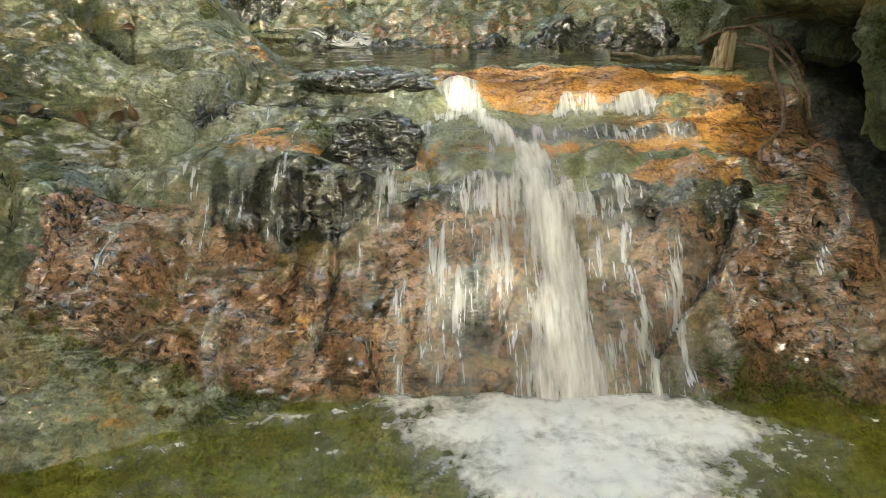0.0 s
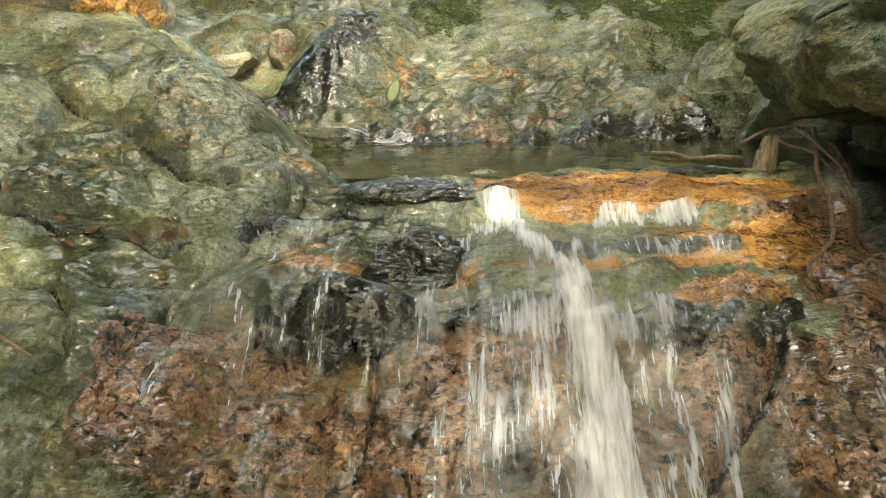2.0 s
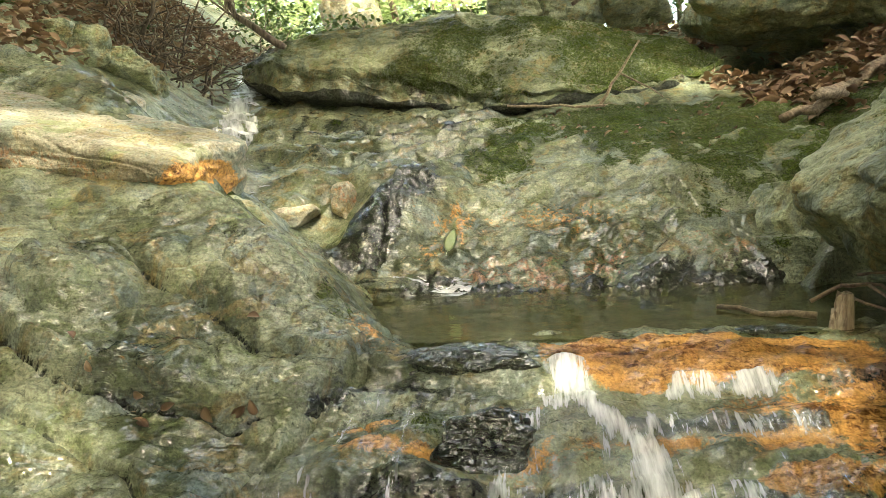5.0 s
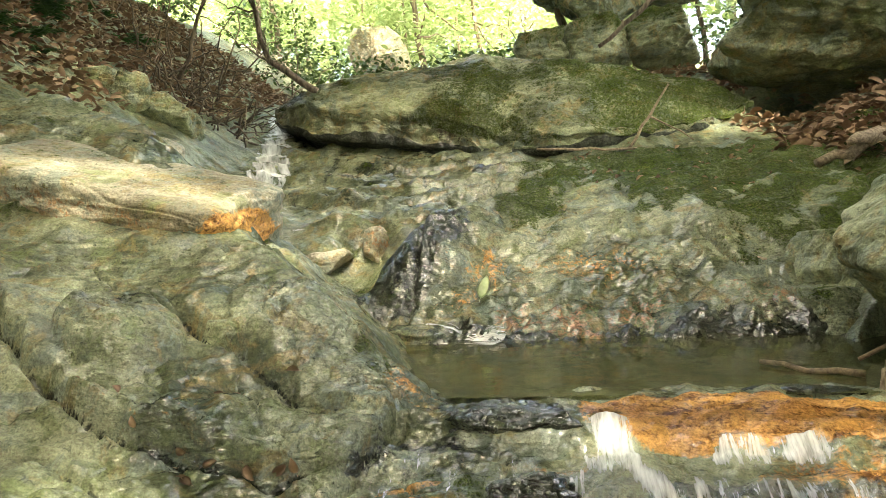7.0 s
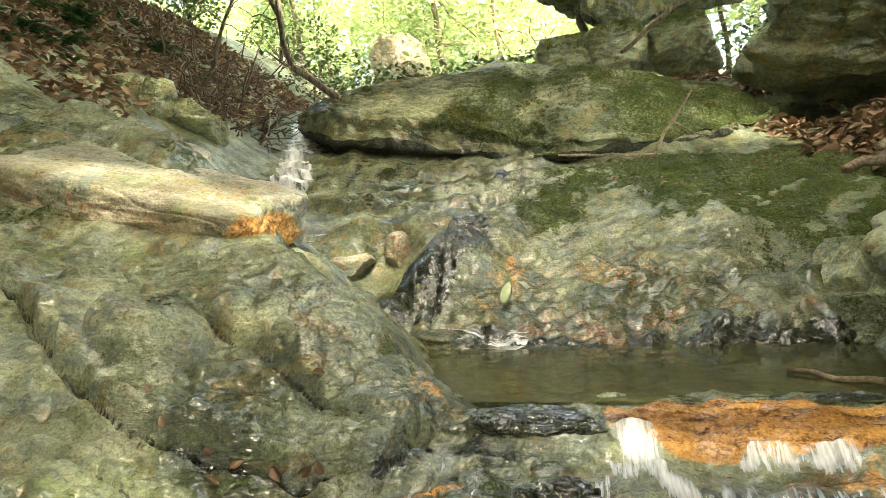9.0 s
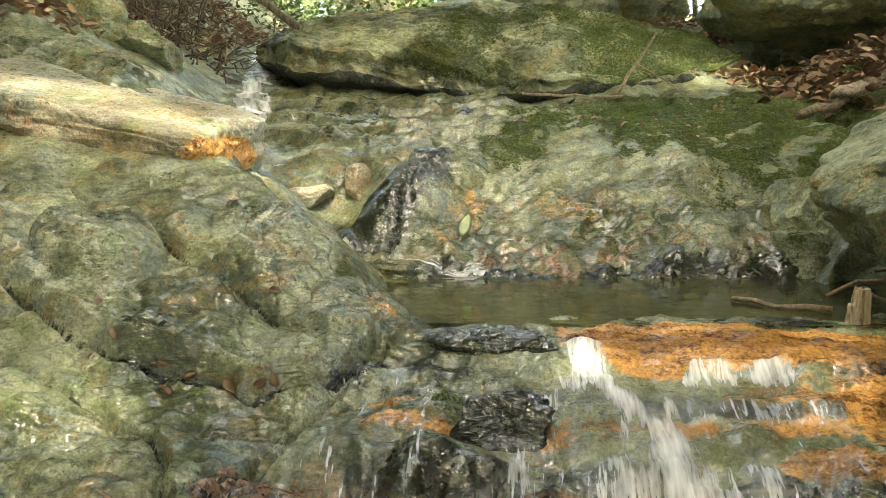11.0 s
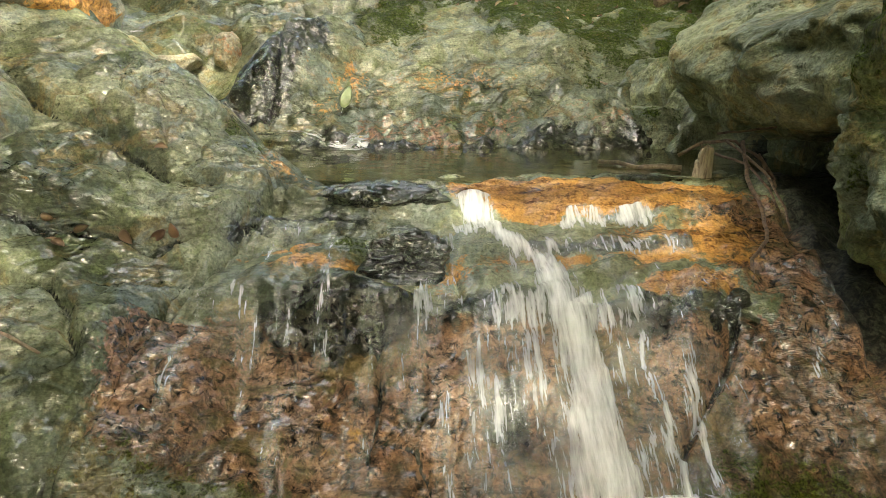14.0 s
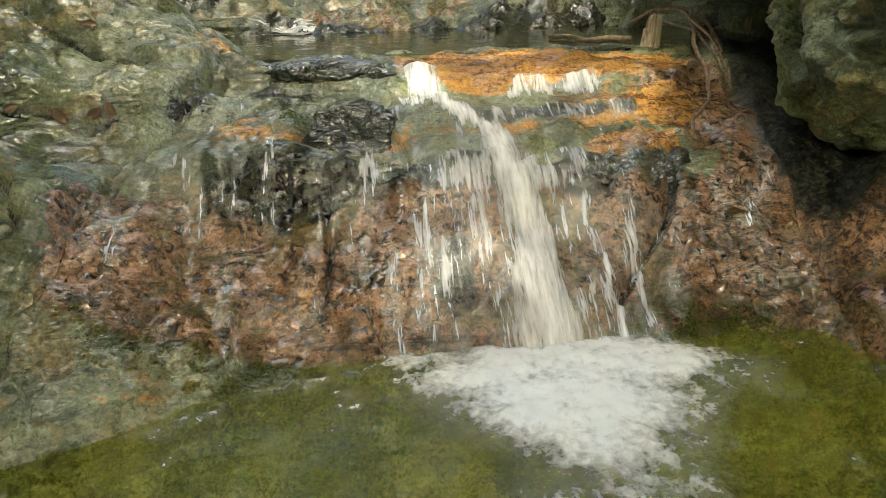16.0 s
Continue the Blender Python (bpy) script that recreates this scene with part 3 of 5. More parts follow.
def boulder(name, centre, half, turn, seed, label, category="rock", n=40, power=3.0, cuts=6, lumps=0.10, material=None, moss=0.3, ochre=0.0, black=0.0, pink=0.0, wet=0.1, tilt=(0, 0), group="", flat=(), rusty=None, crinkle=0.0, broken=0.0):
    """A boulder: a rounded block with broken faces, lumps and ribs."""
    rng = np.random.RandomState(seed)
    D, F = ball_dirs(n)
    r = (np.abs(D) ** power).sum(1) ** (-1 / power)
    planes = [(rng.normal(size=3), rng.uniform(0.62, 0.92)) for _ in range(cuts)] + [(np.array(p[:3], float), p[3]) for p in flat]
    for nrm, dist in planes:
        nrm = nrm / np.linalg.norm(nrm)
        along = D @ nrm
        r = np.where(along > 0.05, smin(r, dist / np.maximum(along, 0.05), 0.03), r)
    s = seed * 7.3
    big = min(half)
    q = D * np.array(half)
    r = r * (1 + lumps * fbm(D[:, 0] * 1.6 + s, D[:, 1] * 1.6, D[:, 2] * 1.6, seed, 3))
    detail = 0.026 * ridged(q[:, 0] * 5 + s, q[:, 1] * 5, q[:, 2] * 12, seed + 3, 3) + 0.030 * np.abs(grad_noise(q[:, 0] * 6 + s, q[:, 1] * 6, q[:, 2] * 9, seed + 4)) + 0.016 * fbm(q[:, 0] * 14 + s, q[:, 1] * 14, q[:, 2] * 14, seed + 5, 3)
    crack = np.abs(grad_noise(q[:, 0] * 2.6 + s, q[:, 1] * 2.6, q[:, 2] * 4.5, seed + 8))
    V = D * r[:, None] * np.array(half) + D * (detail - 0.03 * np.clip(1 - crack / 0.03, 0, 1) - 0.02)[:, None] * min(1.0, big * 2.2)
    M = np.array(Euler((radians(tilt[0]), radians(tilt[1]), radians(turn))).to_matrix())
    V = V @ M.T
    me = quad_mesh(name, V, F)
    up = (D @ M.T)[:, 2]
    patch = fbm(V[:, 0] * 3 + s, V[:, 1] * 3, V[:, 2] * 3, seed + 11, 3)
    if rusty is not None:
        ochre = ochre + rusty * step(0.70, 0.85, D @ np.array((0.98, -0.2, 0.0)) + 0.10 * patch)
    pink = pink + broken * step(0.55, 0.75, -D[:, 1] - 0.3 * D[:, 2])
    paint(me, (ochre + 0.5 * ochre * patch, moss * (0.45 + 0.75 * up) + 0.35 * moss * patch, black + 0.4 * black * patch, pink + 0 * up), wet + 0 * up, crinkle=crinkle + 0.3 * crinkle * patch)
    ob = part(name, me, material or GREY_ROCK)
    ob.location = centre
    return tagged(ob, label, category, group)

# ---- ground ----
def falls_mask(x, y):
    wob = 0.03 * grad_noise(x * 6, y * 6, 0.2, 40)
    return np.minimum.reduce([x - edge_x(y) + wob, 1.16 + 0.1 * (y - 1.8) - x + wob, 2.68 + 0.05 * x + wob - y, y - 0.72 + 0 * x])


def left_mask(x, y):
    wob = 0.025 * grad_noise(x * 6, y * 6, 0.2, 41)
    return np.minimum.reduce([np.where(y < 2.42, edge_x(y) - x - 0.012, 9), 0.262 - (0.949 * x + 0.316 * y), 4.0 - y + 0.3 * (-1.6 - x), y + 0.4, x + 3.9]) + wob


def mossy_mask(x, y):
    wob = 0.04 * grad_noise(x * 4, y * 4, 0.2, 42)
    return np.minimum.reduce([x + 0.98 - 0.55 * np.maximum(0, y - 4.6), 1.72 + 0.25 * (y - 4) - x, y - 3.62, 6.5 - y]) + wob


def drop(mask):
    """How far a rock's rim sinks into the ground at its outline."""
    return 0.16 * step(0.035, -0.05, mask)


def ground_z(x, y):
    far = np.hypot(x, y - 4)
    inside = np.maximum.reduce([falls_mask(x, y), left_mask(x, y), mossy_mask(x, y)])
    relief = 0.10 * fbm(x * 0.9, y * 0.9, 0.4, 50, 4) * step(4.0, 7.5, y) + rough(x, y, 2, 0.9) * step(16, 10, far)
    return bedrock_z(x, y) + relief - 0.07 * step(-0.06, 0.05, inside) + 1.2 * fbm(x * 0.06, y * 0.06, 0.3, 61, 3) * step(14, 40, far)


def bed_stains_and_shade(x, y, z):
    """Ochre, moss, black film and pink stone of the brook's bed, shade painted into the black, and how wet it is."""
    x0, y0 = x, y
    n = fbm(x * 3.1, y * 3.1, 0.3, 70, 4)
    n2 = fbm(x * 11, y * 9, 0.6, 74, 3)
    up = step(3.2, 3.6, y)
    x, y = x + up * (0.10 * n + 0.03 * n2), y + up * (0.10 * fbm(x * 4, y * 4, 0.8, 77, 3) + 0.03 * n2)
    near_falls = step(1.25, 1.4, y) * step(2.75, 2.6, y) * step(-1.0, -0.8, x) * step(1.28, 1.05, x)
    ochre = 1.5 * spot(x, y, 0.55, 2.36, 0.62, 0.17) ** 0.6 + 0.62 * spot(x, y, 0.85, 2.05, 0.48, 0.2) + 1.1 * spot(x, y, 0.66, 1.78, 0.2, 0.075)
    ochre = ochre + 0.55 * spot(x, y, 0.3, 1.93, 0.55, 0.07) + 0.5 * spot(x, y, -0.3, 1.86, 0.5, 0.05) + 0.22 * spot(x, y, 1.3, 1.5, 0.42, 0.5) + 0.18 * spot(x, y, -0.9, 1.28, 0.18, 0.12) + 0.42 * spot(x, y, -0.5, 2.0, 0.45, 0.035, 12) + 0.45 * spot(x, y, -0.1, 2.12, 0.25, 0.05) + 0.32 * spot(x, y, -0.55, 1.16, 0.5, 0.16)
    ochre = ochre + (0.26 + 0.25 * n + 0.35 * grad_noise((x - 0.65 * y) * 14, (x + y) * 3, 0.2, 78)) * spot(x, y, -0.66, 4.08, 0.45, 0.17, 57) ** 0.6 + 0.33 * spot(x, y, 0.1, 4.3, 0.9, 0.25) + 0.17 * spot(x, y, -1.28, 2.05, 0.25, 0.14) + 0.15 * spot(x, y, -1.55, 2.0, 0.25, 0.2) + 0.2 * spot(x, y, -0.7, 2.5, 0.2, 0.15)
    ochre = ochre + 0.35 * n * near_falls
    pink = 1.1 * spot(x, y, 1.3, 1.45, 0.45, 0.45) ** 0.5 + 0.85 * spot(x, y, 1.05, 2.02, 0.32, 0.4) ** 0.6 + (0.33 + 0.3 * n) * step(3.5, 3.65, y) * step(4.3, 3.8, y) * step(-0.7, -0.5, x) * step(1.4, 1.1, x) + 1.25 * step(1.73, 1.62, y + 0.05 * n) * step(-1.0, -0.86, x) * step(1.25, 1.05, x) * step(1.2, 1.38, y) + 0.5 * spot(x, y, -0.2, 1.85, 0.5, 0.07)
    black = 0.8 * spot(x, y, -0.40, 1.68, 0.28, 0.10) ** 0.6 + 0.65 * spot(x, y, 0.1, 1.72, 0.36, 0.075) ** 0.6 + 0.6 * spot(x, y, 0.55, 1.69, 0.22, 0.07) ** 0.6 + 0.22 * spot(x, y, -0.25, 2.04, 0.7, 0.16) ** 0.7 + 0.2 * spot(x, y, -0.35, 2.24, 0.5, 0.12)
    # The 0.95 term paints the hollow's shade; the other spots are film.
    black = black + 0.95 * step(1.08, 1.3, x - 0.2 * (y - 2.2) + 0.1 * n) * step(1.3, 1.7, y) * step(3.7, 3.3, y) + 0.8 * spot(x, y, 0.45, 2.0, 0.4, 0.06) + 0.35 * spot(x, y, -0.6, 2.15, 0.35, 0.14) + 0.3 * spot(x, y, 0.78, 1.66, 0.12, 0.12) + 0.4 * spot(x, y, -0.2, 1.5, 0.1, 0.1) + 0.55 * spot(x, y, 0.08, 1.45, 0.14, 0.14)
    black = black + (0.95 + 0.4 * n2) * spot(x, y, -0.98, 4.3, 0.52, 0.26, 57) ** 0.5 + 0.7 * step(3.86, 3.72, y + 0.06 * n) * step(3.5, 3.6, y) * step(-0.9, -0.7, x) * step(1.5, 1.2, x) + (0.25 + 0.5 * n) * step(4.7, 5.4, y) * step(7.6, 6.8, y) * step(0.2, -0.5, x) * step(-3.4, -2.6, x) + 0.3 * n2 * near_falls
    moss = (0.5 + 0.5 * n) * step(LOW + 0.06, LOW - 0.03, z + 0.05 * n) * step(3, 1.6, y) + 0.42 * spot(x, y, -0.7, 1.26, 0.4, 0.12) + 0.4 * spot(x, y, 0.7, 1.33, 0.4, 0.10)
    moss = moss + 0.8 * spot(x, y, -0.82, 2.55, 0.1, 0.13, 25) + 0.45 * spot(x, y, -0.05, 2.52, 0.16, 0.08) + (0.75 + 0.4 * n2) * spot(x, y, -0.28, 4.95, 0.32, 0.45) ** 0.7 + (0.7 + 0.5 * n2) * step(5.0, 5.4, y + 0.5 * n) * step(6.9, 6.3, y) * step(-0.7, -0.1, x) + (0.7 + 0.5 * n2) * step(4.5, 5.1, y + 0.4 * n) * step(6.9, 6.3, y) * step(0.25, 0.8, x)
    moss = moss + 0.65 * step(1.1, 2.2, x + 0.3 * n) * step(3.6, 4.4, y) * step(7.0, 6.0, y) + 0.45 * spot(x, y, -0.35, 2.02, 0.4, 0.2) + (0.4 + 0.3 * n2) * step(0.5, 1.2, x) * step(3.9, 4.4, y) * step(7.0, 6.0, y) + 0.38 * n * step(2.2, 3.0, y) + 0.3 * n * step(-0.9, -1.2, x)
    # Darkens the pool bed's right: the boulders' dark reflection, painted in.
    black = black + 0.45 * step(0.45, 1.0, x) * step(1.15, 0.85, y)
    # Crack dirt, with the cracks' shade painted in as well.
    black = black + 0.8 * carved(x0, y0, True)
    wet = 0.33 + 0.8 * near_falls + 0.75 * step(4.6, 3.9, y + 0.25 * n) * step(3.4, 3.6, y) * step(1.5, 1.1, x) + 0.6 * spot(x, y, -1.1, 1.7, 0.5, 0.6) + 0.7 * spot(x, y, -0.95, 1.5, 0.2, 0.25)
    wet = wet + 0.2 * step(2.6, 1.8, np.abs(x + 0.6)) + 0.8 * spot(x, y, -0.75, 4.25, 0.55, 0.6) + 0.75 * step(4.2, 4.6, y) * step(-0.2, -0.9, x) * step(-4.2, -3.4, x) * step(9.5, 8, y) + 0.08 + 0.35 * n
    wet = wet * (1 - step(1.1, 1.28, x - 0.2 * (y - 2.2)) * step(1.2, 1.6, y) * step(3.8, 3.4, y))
    return (ochre, moss, black, pink), wet


def ground_stains_and_shade(x, y, z):
    s, wet = bed_stains_and_shade(x, y, z)
    far = step(3.2, 4.2, np.abs(x + 0.7)) * step(4.6, 5.6, y) + step(12, 15, y)
    return s, wet * (1 - np.clip(far, 0, 1))


xs = lines(-160.0, (-8.0, 12.0, 0.25), (-3.2, 0.25, 0.05), (-1.2, 0.05, 0.016), (1.6, 0.016, 0.016), (4.0, 0.016, 0.08), (9.0, 0.08, 0.3), (160.0, 0.3, 12.0))
ys = lines(-120.0, (-3.0, 8.0, 0.3), (0.6, 0.3, 0.03), (1.0, 0.03, 0.016), (4.2, 0.016, 0.02), (9.0, 0.02, 0.06), (16.0, 0.06, 0.4), (220.0, 0.4, 14.0))
me, vx, vy, vz = sheet("ground", xs, ys, ground_z)
paint(me, *ground_stains_and_shade(vx, vy, vz), crinkle=crinkled(vx, vy))
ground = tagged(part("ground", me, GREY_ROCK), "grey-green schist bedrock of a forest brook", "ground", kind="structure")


def rock_from_bed(name, xs, ys, mask, seed, size, label, category="rock"):
    def top(x, y):
        return bedrock_z(x, y) + rough(x, y, seed, size) - drop(mask(x, y))
    me, vx, vy, vz = sheet(name, xs, ys, top, lambda x, y: mask(x, y) + 0.06)
    paint(me, *bed_stains_and_shade(vx, vy, vz), crinkle=crinkled(vx, vy))
    return tagged(part(name, me, GREY_ROCK), label, category)


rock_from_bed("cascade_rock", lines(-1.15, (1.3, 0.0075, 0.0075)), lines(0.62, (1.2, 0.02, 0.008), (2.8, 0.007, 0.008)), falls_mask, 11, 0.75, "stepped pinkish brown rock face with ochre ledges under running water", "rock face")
rock_from_bed("sloping_rock", lines(-4.1, (-2.7, 0.03, 0.010), (-0.5, 0.0085, 0.0075)), lines(-0.6, (1.0, 0.04, 0.010), (2.85, 0.0075, 0.0075), (5.2, 0.010, 0.03)), left_mask, 12, 1.0, "smooth grey-green sloping rock beside the pool")
rock_from_bed("mossy_rock", lines(-1.2, (2.5, 0.013, 0.016)), lines(3.5, (6.7, 0.012, 0.02)), mossy_mask, 13, 1.0, "broad grey rock with moss on top rising from the pool")

# ---- boulders ----
boulder("block_boulder", (-2.58, 3.50, 1.98), (0.86, 0.42, 0.185), -2, 3, "flat-topped boulder with a rusty orange broken face", n=90, power=10, cuts=0, lumps=0.05, moss=0.25, ochre=0.10, rusty=0.8, pink=0.1, broken=0.25, tilt=(13, 15), material=PALE_ROCK, wet=0.3)
boulder("ledge_boulder", (-3.68, 4.30, 2.46), (0.90, 0.5, 0.20), 4, 5, "long low pale rock with moss streaks", n=60, power=4, cuts=2, lumps=0.06, moss=0.4, material=PALE_ROCK, tilt=(12, 15))
boulder("corner_rock", (-0.84, 2.53, 1.08), (0.18, 0.19, 0.13), 25, 9, "tilted brown-grey rock with a tuft of moss", n=48, power=3, cuts=5, moss=0.35, ochre=0.3, wet=0.6, tilt=(20, 20), crinkle=0.7)
boulder("shiny_rock", (-0.19, 1.925, 0.875), (0.15, 0.10, 0.10), 5, 10, "wet black rock glistening in the falls", n=60, power=2.4, cuts=3, moss=0, black=1.0, wet=1.0, lumps=0.3, crinkle=1.0)
boulder("black_rock", (-0.27, 2.37, 1.0), (0.25, 0.10, 0.075), 4, 14, "wet black ribbed rock at the pool's lip", n=60, power=2.6, cuts=3, moss=0.05, black=0.75, wet=1.0, lumps=0.25, crinkle=1.0)
boulder("grey_ledge_rock", (0.76, 2.60, 1.02), (0.24, 0.07, 0.045), -3, 15, "wet dark grey flat rock at the pool's edge", n=40, power=2.8, cuts=3, moss=0.05, black=0.7, wet=0.9, crinkle=0.7)
boulder("channel_stone", (-1.80, 4.58, 1.50), (0.24, 0.16, 0.10), 12, 51, "pale beige flat stone in the brook's channel", n=40, power=4, cuts=4, moss=0.0, pink=0.1, material=PALE_ROCK, wet=0.4)
boulder("pinkish_stone", (-1.40, 4.72, 1.60), (0.09, 0.09, 0.14), 25, 52, "small pinkish white broken stone beside the brook", n=32, power=4, cuts=6, moss=0.0, pink=0.35, material=PALE_ROCK, wet=0.4)
boulder("channel_ledge", (-1.36, 4.22, 1.20), (0.28, 0.20, 0.09), -15, 53, "wet grey ledge of rock in the brook's channel", n=48, power=4, cuts=4, moss=0.15, black=0.2, wet=0.9, crinkle=0.6)
boulder("channel_ledge", (-1.02, 3.86, 1.07), (0.26, 0.15, 0.07), -20, 54, "wet brown ledge of rock at the inflow", n=48, power=4, cuts=4, moss=0.1, black=0.35, wet=0.9, crinkle=0.6)
boulder("wet_knob", (0.76, 1.75, 0.765), (0.14, 0.085, 0.065), 20, 18, "wet dark rock knob beside the falls", n=44, power=2.6, cuts=4, moss=0.0, black=0.7, wet=1.0, lumps=0.25, crinkle=1.0)
boulder("overhanging_boulder", (2.02, 2.70, 1.72), (0.78, 0.82, 0.52), 8, 21, "big grey boulder with green moss overhanging a dark hollow", n=110, power=6, cuts=1, lumps=0.2, moss=0.45, crinkle=0.3, flat=((-0.72, 0.05, 0.70, 0.62), (-0.35, -0.75, 0.55, 0.78), (0.1, -0.2, -1.0, 0.90)))
# Dark stone here carries the shade inside the hollow.
boulder("hollow_boulder", (2.15, 3.0, 0.95), (0.45, 0.8, 0.5), -8, 23, "boulder at the back of the hollow with its shade painted in", n=44, power=3.0, cuts=4, moss=0.2, material=DARK_ROCK, wet=0.0)
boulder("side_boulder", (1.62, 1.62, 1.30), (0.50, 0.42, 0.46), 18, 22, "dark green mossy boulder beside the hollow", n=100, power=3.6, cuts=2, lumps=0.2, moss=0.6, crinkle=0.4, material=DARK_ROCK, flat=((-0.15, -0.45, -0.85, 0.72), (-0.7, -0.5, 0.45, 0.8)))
boulder("angular_rock", (1.46, 4.20, 1.40), (0.26, 0.20, 0.16), 30, 24, "angular grey rock with moss above the pool", n=56, power=8, cuts=9, lumps=0.05, moss=0.3)
boulder("wedge_rock", (1.72, 3.95, 1.34), (0.30, 0.30, 0.22), -20, 25, "grey-green wedge of rock", n=56, power=8, cuts=8, lumps=0.05, moss=0.4)
boulder("pool_corner_rock", (1.32, 3.78, 1.12), (0.20, 0.16, 0.16), 10, 28, "dark mottled rock at the pool's corner", n=56, power=7, cuts=8, lumps=0.06, moss=0.3, black=0.25, wet=0.4)
boulder("cave_boulder", (3.50, 7.6, 3.66), (1.75, 0.95, 0.82), 6, 29, "huge mossy boulder roofing a dark hollow", n=90, power=3.6, cuts=4, lumps=0.2, moss=0.75, tilt=(0, 6), flat=((0.05, -0.15, -1.0, 0.8),))
boulder("bank_rock", (-4.95, 6.50, 3.36), (0.36, 0.3, 0.26), 15, 31, "angular grey rock on the bank", n=40, power=5, cuts=7, moss=0.2)
boulder("bank_rock", (-4.30, 6.75, 3.10), (0.46, 0.3, 0.26), -10, 32, "angular grey rock on the bank", n=40, power=5, cuts=7, moss=0.2)
boulder("bank_rock", (-4.52, 6.45, 3.32), (0.20, 0.2, 0.22), 40, 33, "angular grey rock on the bank", n=32, power=5, cuts=7, moss=0.2)
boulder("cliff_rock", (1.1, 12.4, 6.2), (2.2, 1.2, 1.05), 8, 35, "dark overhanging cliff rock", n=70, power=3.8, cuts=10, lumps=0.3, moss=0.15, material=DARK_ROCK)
for k, (bx, by, bz, br) in enumerate(((-0.1, 11.2, 4.55, 0.5), (0.75, 11.0, 4.6, 0.55), (1.7, 11.0, 4.6, 0.6))):
    boulder("foot_boulder", (bx, by, bz - 0.12), (br * 1.1, br * 0.8, br * 0.75), 35 * k, 36 + k, "grey mossy boulder below the cliff", n=36, power=5, cuts=4, moss=0.5, group="boulders below the cliff")
boulder("sunlit_boulder", (-4.55, 17.0, 5.9), (0.75, 0.8, 1.1), 0, 45, "pale sunlit boulder in the woods", n=36, power=3.4, cuts=6, moss=0.1, material=PALE_ROCK)
boulder("sunlit_boulder", (-7.4, 16.0, 5.6), (0.9, 0.8, 0.7), 0, 46, "pale sunlit boulder in the woods", n=36, power=3.4, cuts=6, moss=0.1, material=PALE_ROCK)


def slab():
    """The whaleback slab: an undercut front lip, a steep ribbed back rising from it and a rounded top."""
    xs = np.linspace(-3.7, 2.0, 300)
    lip_y = np.interp(xs, (-3.7, -2.93, -1.78, -0.6, -0.1, 0.6, 1.7, 2.0), (8.3, 7.55, 7.3, 6.95, 6.75, 6.85, 7.3, 7.5)) + 0.06 * fbm(xs * 2.2, 0 * xs, 0.2, 62, 3)
    lip_z = np.interp(xs, (-3.7, -2.93, -1.78, -0.6, -0.1, 0.6, 1.7, 2.0), (3.25, 2.90, 2.70, 2.46, 2.44, 2.48, 2.60, 2.75)) + 0.03 * fbm(xs * 3, 0 * xs, 0.7, 63, 3)
    high = np.interp(xs, (-3.7, -3.0, -1.2, -0.3, 2.0), (0.05, 0.30, 0.26, 0.05, 0.05))
    top_y = np.interp(xs, (-3.7, -3.31, -2.39, -0.88, 0.51, 1.68, 2.0), (8.5, 8.4, 8.7, 8.9, 8.8, 8.3, 8.2))
    top_z = np.interp(xs, (-3.7, -3.31, -2.39, -0.88, 0.51, 1.68, 2.0), (3.35, 3.52, 3.70, 3.84, 3.60, 3.14, 2.85))
    v = np.concatenate([np.linspace(-0.6, 0, 16), np.linspace(0.01, 0.16, 22), np.linspace(0.165, 1.0, 130), np.linspace(1.03, 1.5, 20)])
    X, V = np.meshgrid(xs, v)
    LY, LZ, H, TY, TZ = (np.broadcast_to(a, X.shape) for a in (lip_y, lip_z, high, top_y, top_z))
    f = np.clip((V - 0.16) / 0.84, 0, 1)
    Y = np.where(V < 0, LY - V * 0.8, np.where(V < 0.16, LY + 0.03 * np.sin(V / 0.16 * 3.1), LY + (TY - LY) * f ** 1.12))
    Z = np.where(V < 0, LZ + V * 0.35, np.where(V < 0.16, LZ + H * V / 0.16, LZ + H + (TZ - LZ - H) * np.sin(f * math.pi / 2) ** 0.92))
    back = np.clip(V - 1, 0, 1)
    Y, Z = Y + back * 4.0, Z - back * 1.5
    front = step(-0.02, 0.05, V)
    bend = grad_noise(X * 1.2, V * 3, 0.3, 64)
    Z = Z + front * (0.07 * fbm(X * 1.3, V * 5, 0.3, 65, 4) + 0.05 * ridged(X * 1.4 + bend, V * 15 + 1.2 * X, 0.1, 66, 3) + 0.06 * np.abs(grad_noise(X * 1.8, V * 7 + 0.8 * X, 0.4, 70)) + 0.016 * fbm(X * 9, V * 30, 0.1, 67, 3)) - 0.03
    Y = Y + 0.05 * fbm(X * 4, V * 9, 0.9, 68, 3) * step(0.3, 0.1, np.abs(V))
    i = np.arange(X.size).reshape(X.shape)
    quads = np.stack([i[:-1, :-1], i[:-1, 1:], i[1:, 1:], i[1:, :-1]], -1).reshape(-1, 4)
    me = quad_mesh("slab_rock", np.stack([X, Y, Z], -1).reshape(-1, 3), quads)
    x, v_ = X.ravel(), V.ravel()
    n = fbm(x * 1.6, v_ * 4, 0.5, 69, 4)
    moss = 0.28 + 0.45 * n + 0.35 * step(-0.8, 0.6, x) + 0.3 * spot(x, v_, -0.9, 0.35, 0.5, 0.3)
